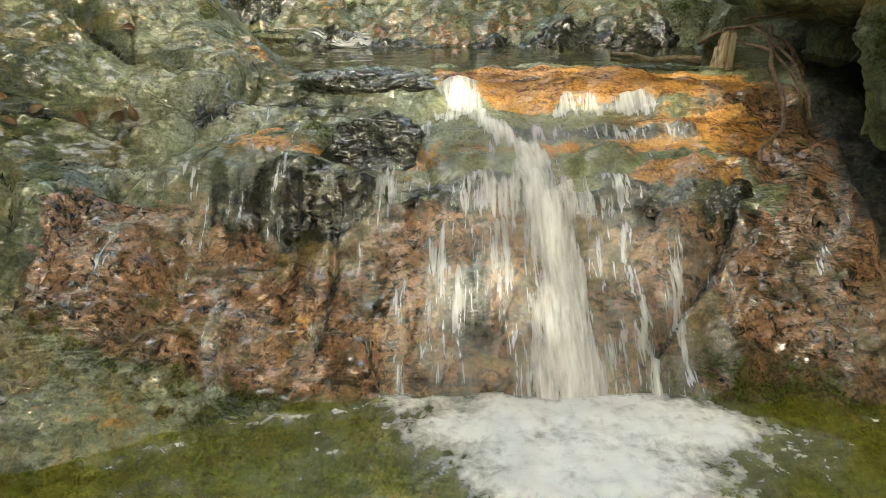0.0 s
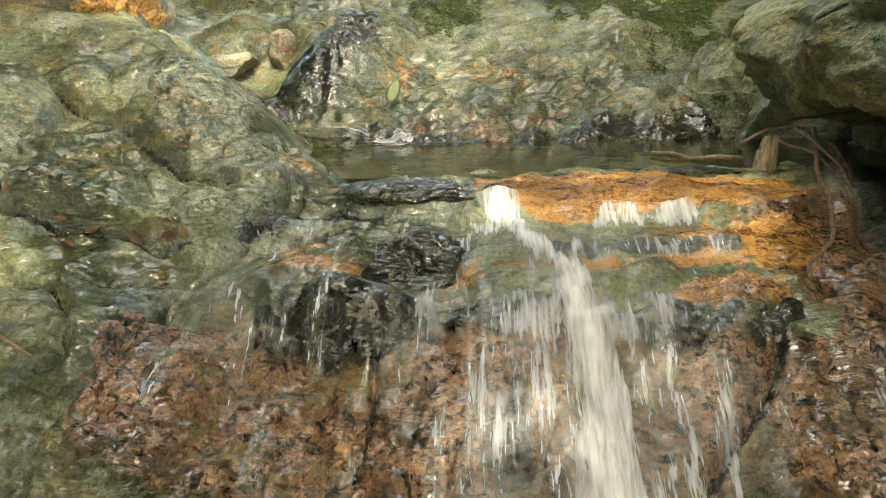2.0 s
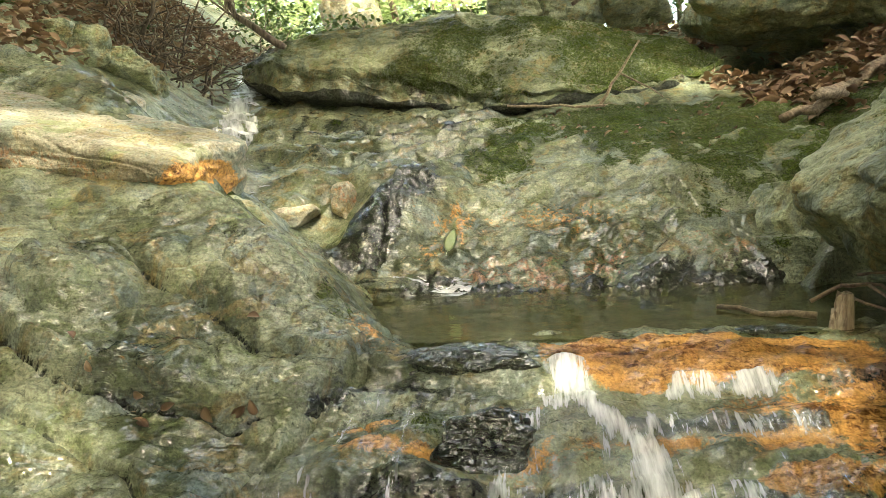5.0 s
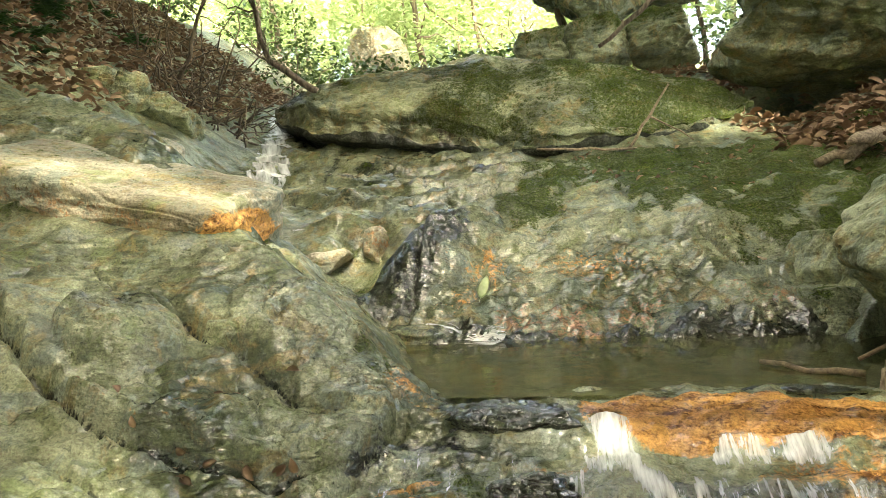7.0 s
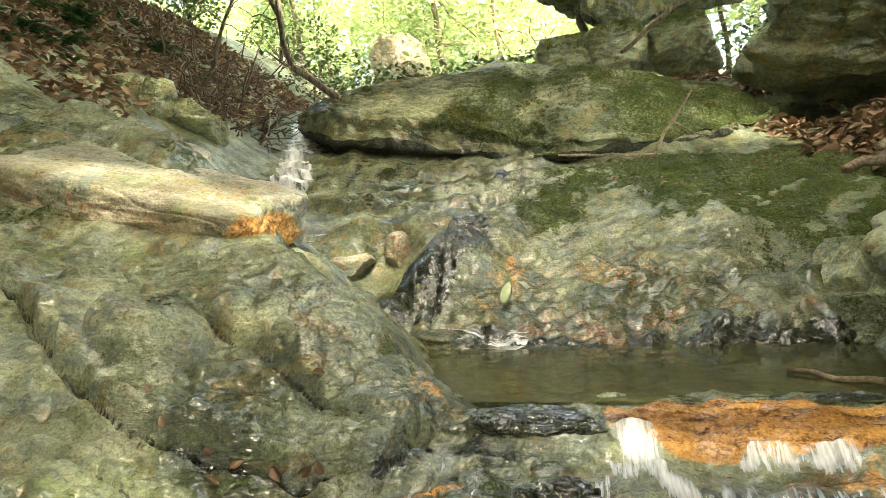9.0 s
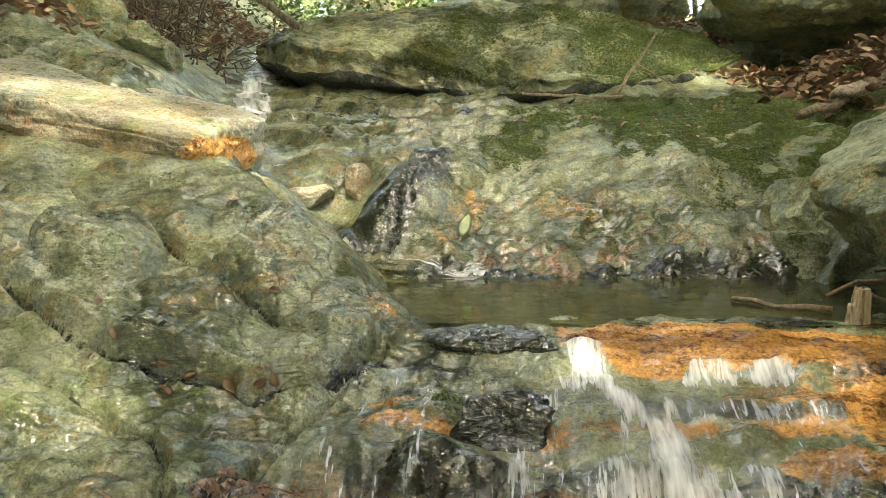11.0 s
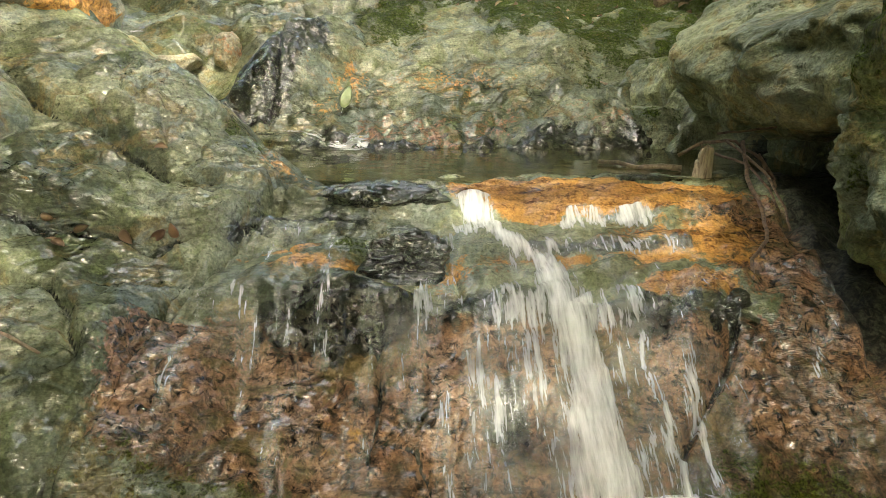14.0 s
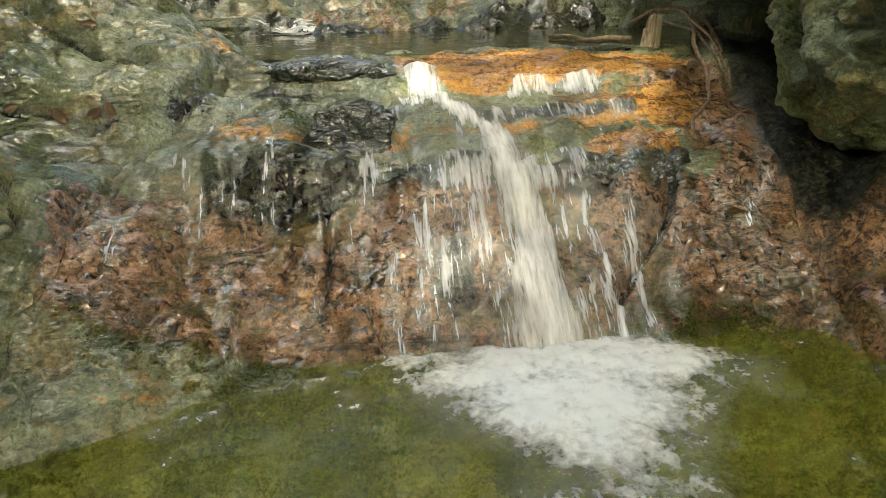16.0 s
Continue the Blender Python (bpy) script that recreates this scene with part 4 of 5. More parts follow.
    # Underside (v_ < 0.02) is blackened: shade of the crack painted into the stone.
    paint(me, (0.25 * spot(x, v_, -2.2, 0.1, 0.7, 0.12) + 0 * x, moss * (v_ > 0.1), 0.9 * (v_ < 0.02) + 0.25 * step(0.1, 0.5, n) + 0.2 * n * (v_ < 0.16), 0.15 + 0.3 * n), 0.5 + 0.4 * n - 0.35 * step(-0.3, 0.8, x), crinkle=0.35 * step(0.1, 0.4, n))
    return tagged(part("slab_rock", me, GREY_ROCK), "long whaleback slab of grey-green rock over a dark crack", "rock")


slab()

# ---- water ----
def water_sheet(name, xs, ys, level, ripple, keep, material, label):
    me, vx, vy, vz = sheet(name, xs, ys, lambda x, y: level + ripple * fbm(x * 7, y * 10, 0.3, 80, 3), keep)
    return tagged(part(name, me, material), label, "water", kind="structure")


water_sheet("water_lower_pool", lines(-2.2, (2.4, 0.02, 0.02)), lines(-4.0, (0.4, 0.2, 0.03), (1.6, 0.015, 0.015)), LOW, 0.004, None, POOL_LOW, "shallow olive-green clear pool below the falls")
water_sheet("water_upper_pool", lines(-1.35, (1.9, 0.025, 0.025)), lines(2.3, (4.1, 0.025, 0.025)), HIGH, 0.0015, lambda x, y: np.minimum(y - 2.50 + 0.0 * x, 4.0 - y), POOL_HIGH, "calm murky grey-olive pool above the falls")


def falls_flow(x, y):
    """How much white water runs at a place of the stepped rock."""
    n = fbm(x * 9, y * 2.5, 0.2, 90, 3)
    cx = np.interp(y, (1.25, 1.54, 1.72, 1.9, 2.0, 2.1, 2.24), (0.29, 0.30, 0.265, 0.25, 0.20, 0.12, 0.07))
    wide = np.interp(y, (1.25, 1.6, 1.9, 2.24), (0.12, 0.085, 0.06, 0.07))
    main = np.clip(1 - np.abs(x - cx + 0.02 * grad_noise(x * 3, y * 9, 0.3, 92)) / (wide * 1.15), 0, 1)
    lips = 0.85 * spot(x, y, 0.455, 2.18, 0.10, 0.07) ** 0.5 + 0.8 * spot(x, y, 0.63, 2.18, 0.11, 0.05) ** 0.5 + 0.85 * spot(x, y, 0.06, 2.15, 0.11, 0.10) ** 0.5 + 0.5 * spot(x, y, 0.33, 2.02, 0.2, 0.1)
    thin = 0.20 * spot(x, y, 0.28, 1.42, 0.44, 0.32) ** 0.5 + 0.15 * spot(x, y, 0.0, 1.7, 1.1, 0.55) ** 0.5 + 0.20 * spot(x, y, 0.25, 1.72, 0.42, 0.08) ** 0.5 + 0.06 * spot(x, y, -0.45, 1.71, 0.38, 0.11) ** 0.5 + 0.08 * spot(x, y, -0.25, 2.02, 0.6, 0.11) ** 0.5 + 0.26 * spot(x, y, 0.48, 1.99, 0.3, 0.06) ** 0.5
    side = 0.40 * np.clip(1 - np.abs(x - 0.05 - 0.02 * np.sin(9 * y)) / 0.05, 0, 1) * step(1.7, 1.6, y) + 0.46 * np.clip(1 - np.abs(x - 0.50) / 0.05, 0, 1) * step(1.6, 1.45, y)
    right = 0.16 * spot(x, y, 0.98, 1.55, 0.2, 0.25) ** 0.5
    strand = fbm(x * 26, y * 6, 0.4, 91, 3)
    return np.maximum.reduce([0.76 * main ** 0.6, 0.66 * lips, thin + 0.08 * n, side, right]) + 0.14 * n + 0.12 * strand - 0.05


def film_z(x, y):
    return bedrock_z(x, y) + rough(x, y, 11, 0.75) * 0.7 + 0.012 + 0.02 * np.clip(falls_flow(x, y) - 0.25, 0, 1)


waterfall = new("waterfall")
waterfall.location = (0.3, 1.3, LOW)
tagged(waterfall, "thin white veils of water falling down the stepped rock", "waterfall")
VEILS = (("upper_spill", -0.85, 1.18, 1.88, 2.32), ("main_fall", 0.08, 0.46, 1.22, 1.88), ("left_veil", -0.85, 0.08, 1.22, 1.88), ("right_veil", 0.46, 1.18, 1.22, 1.88))
for name, x0, x1, y0, y1 in VEILS:
    me, vx, vy, vz = sheet(name, lines(x0, (x1, 0.0085, 0.0085)), lines(y0, (y1, 0.0085, 0.0085)), film_z, lambda x, y: np.minimum(falls_flow(x, y) - 0.05, falls_mask(x, y) - 0.03))
    paint(me, flow=falls_flow(vx, vy), run=(vx, vy + vz))
    part(name, me, FALL, waterfall)


def foam_amount(x, y):
    n = fbm(x * 5, y * 6, 0.2, 95, 4)
    n2 = fbm(x * 17, y * 20, 0.2, 96, 3)
    core = np.maximum(spot(x, y, 0.31, 1.19, 0.44, 0.15) ** 0.8, 0.9 * spot(x, y, 0.28, 1.05, 0.26, 0.24))
    tail = 0.55 * spot(x, y, 0.34, 0.88, 0.30, 0.26) + 0.35 * spot(x, y, 0.05, 1.05, 0.2, 0.16) + 0.4 * spot(x, y, 0.62, 1.12, 0.26, 0.14) + 0.25 * spot(x, y, 0.62, 0.98, 0.2, 0.1)
    rim = 0.42 * np.clip(1 - np.abs(y - np.interp(x, (-0.95, -0.64, -0.46, -0.22, 0.0), (1.02, 1.05, 1.14, 1.235, 1.27))) / 0.06, 0, 1) * step(-0.85, -0.6, x) * step(0.1, -0.1, x)
    rim2 = 0.38 * np.clip(1 - np.abs(y - np.interp(x, (0.6, 0.75, 1.05), (1.28, 1.265, 1.15))) / 0.04, 0, 1) * step(0.5, 0.65, x) * step(1.15, 1.0, x)
    return 1.35 * core + tail + rim + rim2 + 0.30 * n + 0.16 * n2 - 0.20


me, vx, vy, vz = sheet("foam", lines(-1.1, (1.2, 0.009, 0.009)), lines(0.6, (1.4, 0.009, 0.009)), lambda x, y: LOW + 0.008 + 0.016 * np.clip(foam_amount(x, y), 0, 1) ** 1.5 * (1.0 + 0.5 * fbm(x * 15, y * 15, 0.4, 97, 3)), lambda x, y: foam_amount(x, y) + 0.12)
paint(me, flow=np.clip(foam_amount(vx, vy), -0.2, 1.1) * 0.80 + 0.08, run=(vx, vy))
tagged(part("foam", me, FOAM), "white churning foam where the falls meet the pool", "foam", kind="stuff")

STREAM = ((-4.3, 9.9), (-4.05, 9.2), (-3.7, 8.4), (-3.4, 7.5), (-3.1, 6.7), (-2.75, 5.6), (-2.3, 4.95), (-1.75, 4.6), (-1.35, 4.2), (-1.02, 3.98), (-0.80, 3.80), (-0.42, 3.66))
STREAM_W = (0.14, 0.20, 0.25, 0.27, 0.30, 0.22, 0.2, 0.15, 0.12, 0.09, 0.10, 0.17)
STREAM_F = (0.58, 0.60, 0.56, 0.52, 0.48, 0.36, 0.28, 0.20, 0.12, 0.12, 0.22, 0.50)
t = np.linspace(0, len(STREAM) - 1, 420)
k = np.arange(len(STREAM))
sx, sy = np.interp(t, k, [p[0] for p in STREAM]), np.interp(t, k, [p[1] for p in STREAM])
u = np.linspace(-1, 1, 41)
w = np.interp(t, k, STREAM_W)
dx, dy = np.gradient(sx), np.gradient(sy)
size = np.hypot(dx, dy)
X, Y = sx[:, None] + (dy / size * w)[:, None] * u, sy[:, None] - (dx / size * w)[:, None] * u
Z = np.maximum(np.maximum(ground_z(X, Y) + 0.035, bedrock_z(X, Y) + 0.03), HIGH + 0.008)
along = np.cumsum(size)[:, None] + 0 * X
flow = np.interp(t, k, STREAM_F)[:, None] * (1 - np.abs(u) ** 3)[None] + 0.1 * fbm(X * 5, Y * 3, 0.1, 99, 3)
across = X * 0.4 + u[None] * 0.25
stream = new("stream")
stream.location = (STREAM[0][0], STREAM[0][1], float(Z[0, 20]))
tagged(stream, "white brook tumbling over rock steps into the pool", "stream")
for name, a, b in (("upper_cascade", 0, 160), ("middle_run", 159, 300), ("inflow", 299, 420)):
    n = b - a
    i = np.arange(n * 41).reshape(n, 41)
    quads = np.stack([i[:-1, :-1], i[:-1, 1:], i[1:, 1:], i[1:, :-1]], -1).reshape(-1, 4)
    me = quad_mesh(name, np.stack([X[a:b], Y[a:b], Z[a:b]], -1).reshape(-1, 3), quads)
    paint(me, flow=flow[a:b], run=(across[a:b].ravel(), along[a:b].ravel()))
    part(name, me, STREAMING, stream)

# ---- leaves, wood and plants ----
def leaf_mesh(name, length, width=1.0, curl=1.0, fold=0.0):
    """A leaf with a thin blade and its stalk."""
    bm = bmesh.new()
    rows = 7
    spine = []
    for r in range(rows + 1):
        f = r / rows
        half = width * 0.30 * math.sin(math.pi * min(1, f * 0.92 + 0.06)) ** 0.8 * (1.1 - 0.35 * f)
        z = curl * 0.10 * math.sin(math.pi * f)
        spine.append([bm.verts.new((s * half * length, f * length, (z + abs(s) * fold * half) * length)) for s in (-1, -0.5, 0, 0.5, 1)])
    for a, b in zip(spine, spine[1:]):
        for k in range(4):
            bm.faces.new((a[k], a[k + 1], b[k + 1], b[k]))
    stalk = [bm.verts.new(v) for v in ((-0.008 * length, 0, 0), (0.008 * length, 0, 0), (0.02 * length, -0.25 * length, 0.03 * length), (0.0, -0.25 * length, 0.03 * length))]
    bm.faces.new(stalk)
    bmesh.ops.solidify(bm, geom=bm.faces[:], thickness=0.0012)
    me = bpy.data.meshes.new(name)
    bm.to_mesh(me)
    bm.free()
    me.shade_smooth()
    return me


bpy.context.view_layer.update()
BUILT = bpy.context.evaluated_depsgraph_get()


def touch(x, y):
    """The place and the normal of the highest rock at x, y."""
    start = Vector((x, y, 12.0))
    while True:
        hit, place, normal, _, ob, _ = scene.ray_cast(BUILT, start, Vector((0, 0, -1)))
        if not hit or not ob.name.startswith(("water", "foam", "stream", "upper_spill", "upper_cascade", "middle_run", "inflow")):
            return (place, normal) if hit else (Vector((x, y, 0)), Vector((0, 0, 1)))
        start = place - Vector((0, 0, 0.0005))


def surface(x, y):
    return touch(x, y)[0].z


def lay(x, y, lift=0.004, turn=0.0):
    """A pose that lies on the rock at a place, tipped with its slope."""
    place, up = touch(x, y)
    m = Vector((0, 0, 1)).rotation_difference(up).to_matrix().to_4x4()
    return Matrix.Translation(place + up * lift) @ m @ pose(0, 0, 0, 0, 0, turn)


green = part("green_leaf", leaf_mesh("green_leaf", 0.15, 0.95, 0.4), PALE_LEAF)
green.matrix_basis = Matrix.Translation(touch(-0.56, 4.03)[0] + Vector((0.0, -0.05, 0.02))) @ pose(0, 0, 0, 58, 0, 0) @ pose(0, 0, 0, 0, 0, -15)
tagged(green, "single fresh pale green leaf stuck to the wet rock", "leaf")

brown = part("dead_leaf", leaf_mesh("dead_leaf", 0.05, 1.0, 1.2, 0.5), LITTER)
tagged(brown, "curled brown dead leaf lying on the wet rock", "leaf", "dead leaves on the rocks")
brown.matrix_basis = lay(-1.21, 1.87, 0.006, 70)
rng = np.random.RandomState(5)
LEAF_SPOTS = ((-1.71, 2.04, 80), (-1.79, 2.03, 130), (-1.56, 2.03, 60), (-1.28, 2.23, 120), (-1.20, 2.20, 60), (-1.28, 1.97, 70), (-1.25, 1.955, 190), (-1.22, 1.96, 300), (-1.31, 1.96, 30), (-1.23, 1.88, 90), (-0.96, 2.0, 140), (-0.93, 2.01, 40), (-1.05, 2.36, 90), (-1.08, 1.97, 220), (-1.45, 1.96, 20), (1.02, 2.22, 100), (1.05, 2.24, 10), (1.08, 2.2, 200))
for lx, ly, turn in LEAF_SPOTS:
    copy_thing(brown, lay(lx, ly, 0.006, turn) @ pose(0, 0, 0, rng.uniform(-15, 15), rng.uniform(-15, 15), 0) @ Matrix.Scale(rng.uniform(0.8, 1.25), 4))
for _ in range(90):
    lx, ly = rng.uniform(0.1, 2.6), rng.uniform(4.9, 6.8)
    copy_thing(brown, lay(lx, ly, 0.006, rng.uniform(0, 360)) @ pose(0, 0, 0, rng.uniform(-20, 20), rng.uniform(-20, 20), 0) @ Matrix.Scale(rng.uniform(0.7, 1.4), 4))


def litter(name, count, x0, x1, y0, y1, seed, label, keep):
    rng = np.random.RandomState(seed)
    x, y = rng.uniform(x0, x1, count), rng.uniform(y0, y1, count)
    ok = keep(x, y) > 0
    x, y = x[ok], y[ok]
    z = ground_z(x, y) + rng.uniform(0.0, 0.05, len(x))
    me = scatter(name, np.stack([x, y, z], -1), rng.uniform(0.07, 0.15, len(x)), np.stack([rng.normal(0, 0.5, len(x)), rng.normal(0, 0.5, len(x)), rng.uniform(0, 6.28, len(x))], -1), 1.3)
    return tagged(part(name, me, LITTER), label, "leaf litter", kind="stuff")


litter("leaf_litter", 9000, 1.5, 5.5, 5.4, 9.5, 3, "thick brown carpet of dead leaves on the slope", lambda x, y: (x - 1.9 - 0.25 * (6.5 - y) * (y < 6.5)) - 9 * spot(x, y, 2.75, 8.1, 1.1, 0.8) + 0.3 * grad_noise(x * 2, y * 2, 0, 7))
litter("leaf_litter", 14000, -10.0, -4.2, 5.0, 13.0, 4, "brown dead leaves covering the forest bank", lambda x, y: -4.35 - x + 0.3 * grad_noise(x * 1.5, y * 1.5, 0, 8) - 0.1 * (y - 6))
litter("leaf_litter", 5000, -0.5, 6.0, 9.3, 13.0, 6, "scattered dead leaves below the cliff", lambda x, y: 0.2 + grad_noise(x * 1.5, y * 1.5, 0, 9))


def stick(name, points, r0, r1, material, label, category="twig", sides=7, forks=()):
    """A twig with side twigs as parts."""
    radii = np.linspace(r0, r1, len(points))
    main = part(name, mesh_of(name, *tube(points, radii, sides, 0.12, 3)), material)
    for n, end in enumerate(forks):
        a = points[len(points) * (n + 1) // (len(forks) + 1)]
        part("side_twig", mesh_of("side_twig", *tube(bent(a, np.array(a) + np.array(end), 5, 0, 0.06, n), np.linspace(r1 * 1.2, r1 * 0.5, 5), 5)), material, main)
    return tagged(main, label, category)


# roots and the split stump beside the falls
def split_stump():
    bm = bmesh.new()
    rings = []
    rng = np.random.RandomState(4)
    sides = 14
    for r in range(9):
        f = r / 8
        ring = []
        for k in range(sides):
            a = 2 * math.pi * k / sides
            notch = 0.72 if k in (3, 4) else 1.0
            rad = (0.042 - 0.012 * f + 0.014 * (1 - f) ** 3) * notch * rng.uniform(0.9, 1.1)
            ring.append(bm.verts.new((rad * 1.1 * math.cos(a) + 0.012 * f, rad * 0.75 * math.sin(a), 0.17 * f + (0.016 * rng.uniform(-1, 1) if r == 8 else 0))))
        rings.append(ring)
    for a, b in zip(rings, rings[1:]):
        for k in range(sides):
            bm.faces.new((a[k], a[(k + 1) % sides], b[(k + 1) % sides], b[k]))
    bm.faces.new(rings[-1])
    bm.faces.new(rings[0][::-1])
    me = bpy.data.meshes.new("stump")
    bm.to_mesh(me)
    bm.free()
    return me


stump = part("stump", split_stump(), STUMP)
stump.matrix_basis = pose(1.04, 2.57, surface(1.04, 2.57) - 0.05, 0, 5, 20)
tagged(stump, "short split stump of weathered pale wood", "stump")
part("root", mesh_of("root", *tube(bent((1.03, 2.58, 1.12), (1.0, 2.54, 1.0), 6, -0.02, 0.04, 2), np.linspace(0.016, 0.01, 6))), STUMP, stump)

ROOTS = (((1.22, 2.6, 1.2), (1.16, 2.42, 1.08), (1.12, 2.2, 0.98), (1.03, 2.0, 0.93), (0.92, 1.88, 0.90), (0.885, 1.80, 0.86), (0.87, 1.765, 0.82)),
         ((1.0, 2.72, 1.13), (1.1, 2.7, 1.19), (1.2, 2.62, 1.2), (1.26, 2.5, 1.13), (1.25, 2.36, 1.05)),
         ((1.18, 2.75, 1.22), (1.27, 2.66, 1.24), (1.36, 2.6, 1.26)),
         ((1.16, 2.62, 1.2), (1.22, 2.4, 1.1), (1.2, 2.2, 1.0), (1.14, 2.05, 0.95)),
         ((1.10, 2.66, 1.16), (1.19, 2.48, 1.12), (1.19, 2.3, 1.05), (1.17, 2.2, 1.0)),
         ((1.24, 2.5, 1.16), (1.3, 2.36, 1.02), (1.28, 2.2, 0.95)))
for n, pts in enumerate(ROOTS):
    fine = []
    for a, b in zip(pts, pts[1:]):
        fine += bent(a, b, 4, 0, 0.04, n + 11)[:-1]
    stick("root", fine + [pts[-1]], 0.009 if n < 2 else 0.006, 0.004, ROOT, "crooked brown tree root hanging over the wet rock", "root")

stick("pool_twig", [(0.73, 2.99, 1.07), (0.80, 2.92, 1.075), (0.86, 2.84, 1.06), (0.95, 2.78, 1.075), (1.03, 2.74, 1.07)], 0.010, 0.014, TWIG, "bare pale twig lying at the pool's edge")
stick("long_twig", bent((0.86, 4.47, 1.54), (1.32, 4.06, 1.30), 8, 0, 0.02, 5), 0.006, 0.01, TWIG, "thin bare twig lying down the rock")
stick("fork_twig", bent((0.62, 6.55, 2.36), (1.02, 6.7, 2.95), 7, 0, 0.02, 6), 0.018, 0.010, TWIG, "bare forked twig leaning on the mossy rock", forks=((0.4, 0.05, -0.25),))
stick("ground_twig", bent((-0.25, 6.4, 2.4), (0.75, 6.5, 2.33), 9, 0, 0.02, 7), 0.012, 0.012, TWIG, "bare twig lying on the rock")
stick("log", bent((1.84, 5.40, 2.02), (2.70, 5.66, 2.42), 8, 0.04, 0.03, 8), 0.035, 0.06, TWIG, "dead branch lying on the leaf litter", "branch", forks=((-0.3, -0.25, -0.06),))
stick("log", bent((2.2, 7.9, 3.2), (3.6, 8.1, 4.5), 8, 0, 0.02, 9), 0.03, 0.05, BARK, "dead branch leaning on the slope", "branch", forks=((0.3, 0, 0.3), (-0.3, 0.1, 0.3)))
stick("rock_twig", bent((-1.26, 1.50, 0.87), (-1.10, 1.47, 0.80), 5, -0.01, 0.03, 10), 0.006, 0.004, TWIG, "bent dead twig on the wet rock")
stick("cliff_branch", bent((0.6, 9.8, 4.15), (2.1, 9.6, 5.4), 9, 0.1, 0.02, 12), 0.03, 0.045, BARK, "bare branch hanging across the cliff", "branch")


def brush(name, x, y, count, seed, label, size=1.0):
    """A tangle of dead branches, each one a part."""
    rng = np.random.RandomState(seed)
    base = new(name)
    base.location = (x, y, float(ground_z(np.array([x]), np.array([y]))[0]))
    for _ in range(count):
        a = np.array([x + rng.uniform(-0.8, 0.8) * size, y + rng.uniform(-0.7, 0.7) * size, 0])
        a[2] = float(ground_z(a[:1], a[1:2])[0]) + rng.uniform(0, 0.25)
        d = rng.normal(size=3) * np.array([0.5, 0.4, 0.35]) * size + np.array([0.1, 0, 0.12])
        pts = bent(a, a + d, 7, rng.uniform(-0.1, 0.1), 0.09, rng.randint(9999))
        part("branch", mesh_of("branch", *tube(pts, np.linspace(0.014, 0.005, 7) * rng.uniform(0.6, 1.3), 5)), BARK if rng.rand() < 0.6 else TWIG, base)
    return tagged(base, label, "brushwood")


brush("brushwood", -4.6, 8.0, 90, 3, "tangled heap of thin dead branches on the bank", 0.8)
brush("brushwood", -5.2, 9.2, 60, 4, "tangled dead branches above the brook", 1.5)


def sapling(name, points, r0, r1, seed, label, twigs=9):
    trunk = part(name, mesh_of(name, *tube(points, np.linspace(r0, r1, len(points)), 7, 0.1, seed)), BARK)
    rng = np.random.RandomState(seed)
    for n in range(twigs):
        a = np.array(points[rng.randint(len(points) // 3, len(points))])
        d = rng.normal(size=3) * np.array([0.5, 0.3, 0.35]) + np.array([0, 0, 0.25])
        part("branch", mesh_of("branch", *tube(bent(a, a + d, 6, 0, 0.08, seed * 50 + n), np.linspace(r1 * 0.8, r1 * 0.25, 6), 5)), BARK, trunk)
    return tagged(trunk, label, "tree")


sapling("dead_tree", bent((-2.95, 7.9, 3.48), (-3.6, 8.0, 3.95), 4, 0, 0.02, 3) + bent((-3.75, 8.1, 4.3), (-4.3, 8.4, 5.9), 6, 0, 0.03, 4), 0.05, 0.02, 5, "dark bare fallen sapling leaning over the brook", 16)
sapling("dead_tree", bent((-5.0, 8.2, 3.9), (-4.2, 8.3, 5.8), 8, 0, 0.03, 8), 0.03, 0.012, 6, "thin bare sapling on the bank", 12)


def foliage(rng, centre, spread, count, leaf, droop=0.5):
    p = rng.normal(size=(count, 3))
    p = p / np.linalg.norm(p, axis=1)[:, None] * (rng.rand(count) ** 0.45)[:, None] * np.array(spread) + np.array(centre)
    clump = fbm(p[:, 0] * 0.9, p[:, 1] * 0.9, p[:, 2] * 1.3, rng.randint(999), 3)
    p = p[clump > -0.22]
    return p, leaf * rng.uniform(0.6, 1.3, len(p)), np.stack([rng.normal(0, droop, len(p)), rng.normal(0, droop, len(p)), rng.uniform(0, 6.28, len(p))], -1)


def tree(name, x, y, height, crown, leaves, leaf, seed, label, thick=0.07, lean=(0, 0), low=0.4, leafage=GREEN_LEAF):
    """A tree: a tapered trunk, limbs and a loose crown of leaves."""
    rng = np.random.RandomState(seed)
    z = float(ground_z(np.array([x]), np.array([y]))[0]) - 0.1
    top = (x + lean[0], y + lean[1], z + height)
    pts = bent((x, y, z), top, 9, 0, 0.015, seed)
    base = new(name)
    base.location = (x, y, z)
    trunk = part("trunk", mesh_of("trunk", *tube(pts, np.linspace(thick, thick * 0.25, 9), 8, 0.06, seed)), BARK, base)
    for n in range(8):
        a = np.array(pts[rng.randint(3, 9)])
        d = rng.normal(size=3) * np.array([crown[0], crown[1], crown[2] * 0.5]) * 0.55 + np.array([0, 0, 0.3])
        part("limb", mesh_of("limb", *tube(bent(a, a + d, 6, 0, 0.06, seed * 9 + n), np.linspace(thick * 0.4, thick * 0.1, 6), 5)), BARK, trunk)
    centre = (top[0], top[1], z + height * (low + 1) / 2 + 0.1)
    me = scatter("crown", *foliage(rng, centre, crown, leaves, leaf))
    part("crown", me, leafage, base)
    return tagged(base, label, "tree")


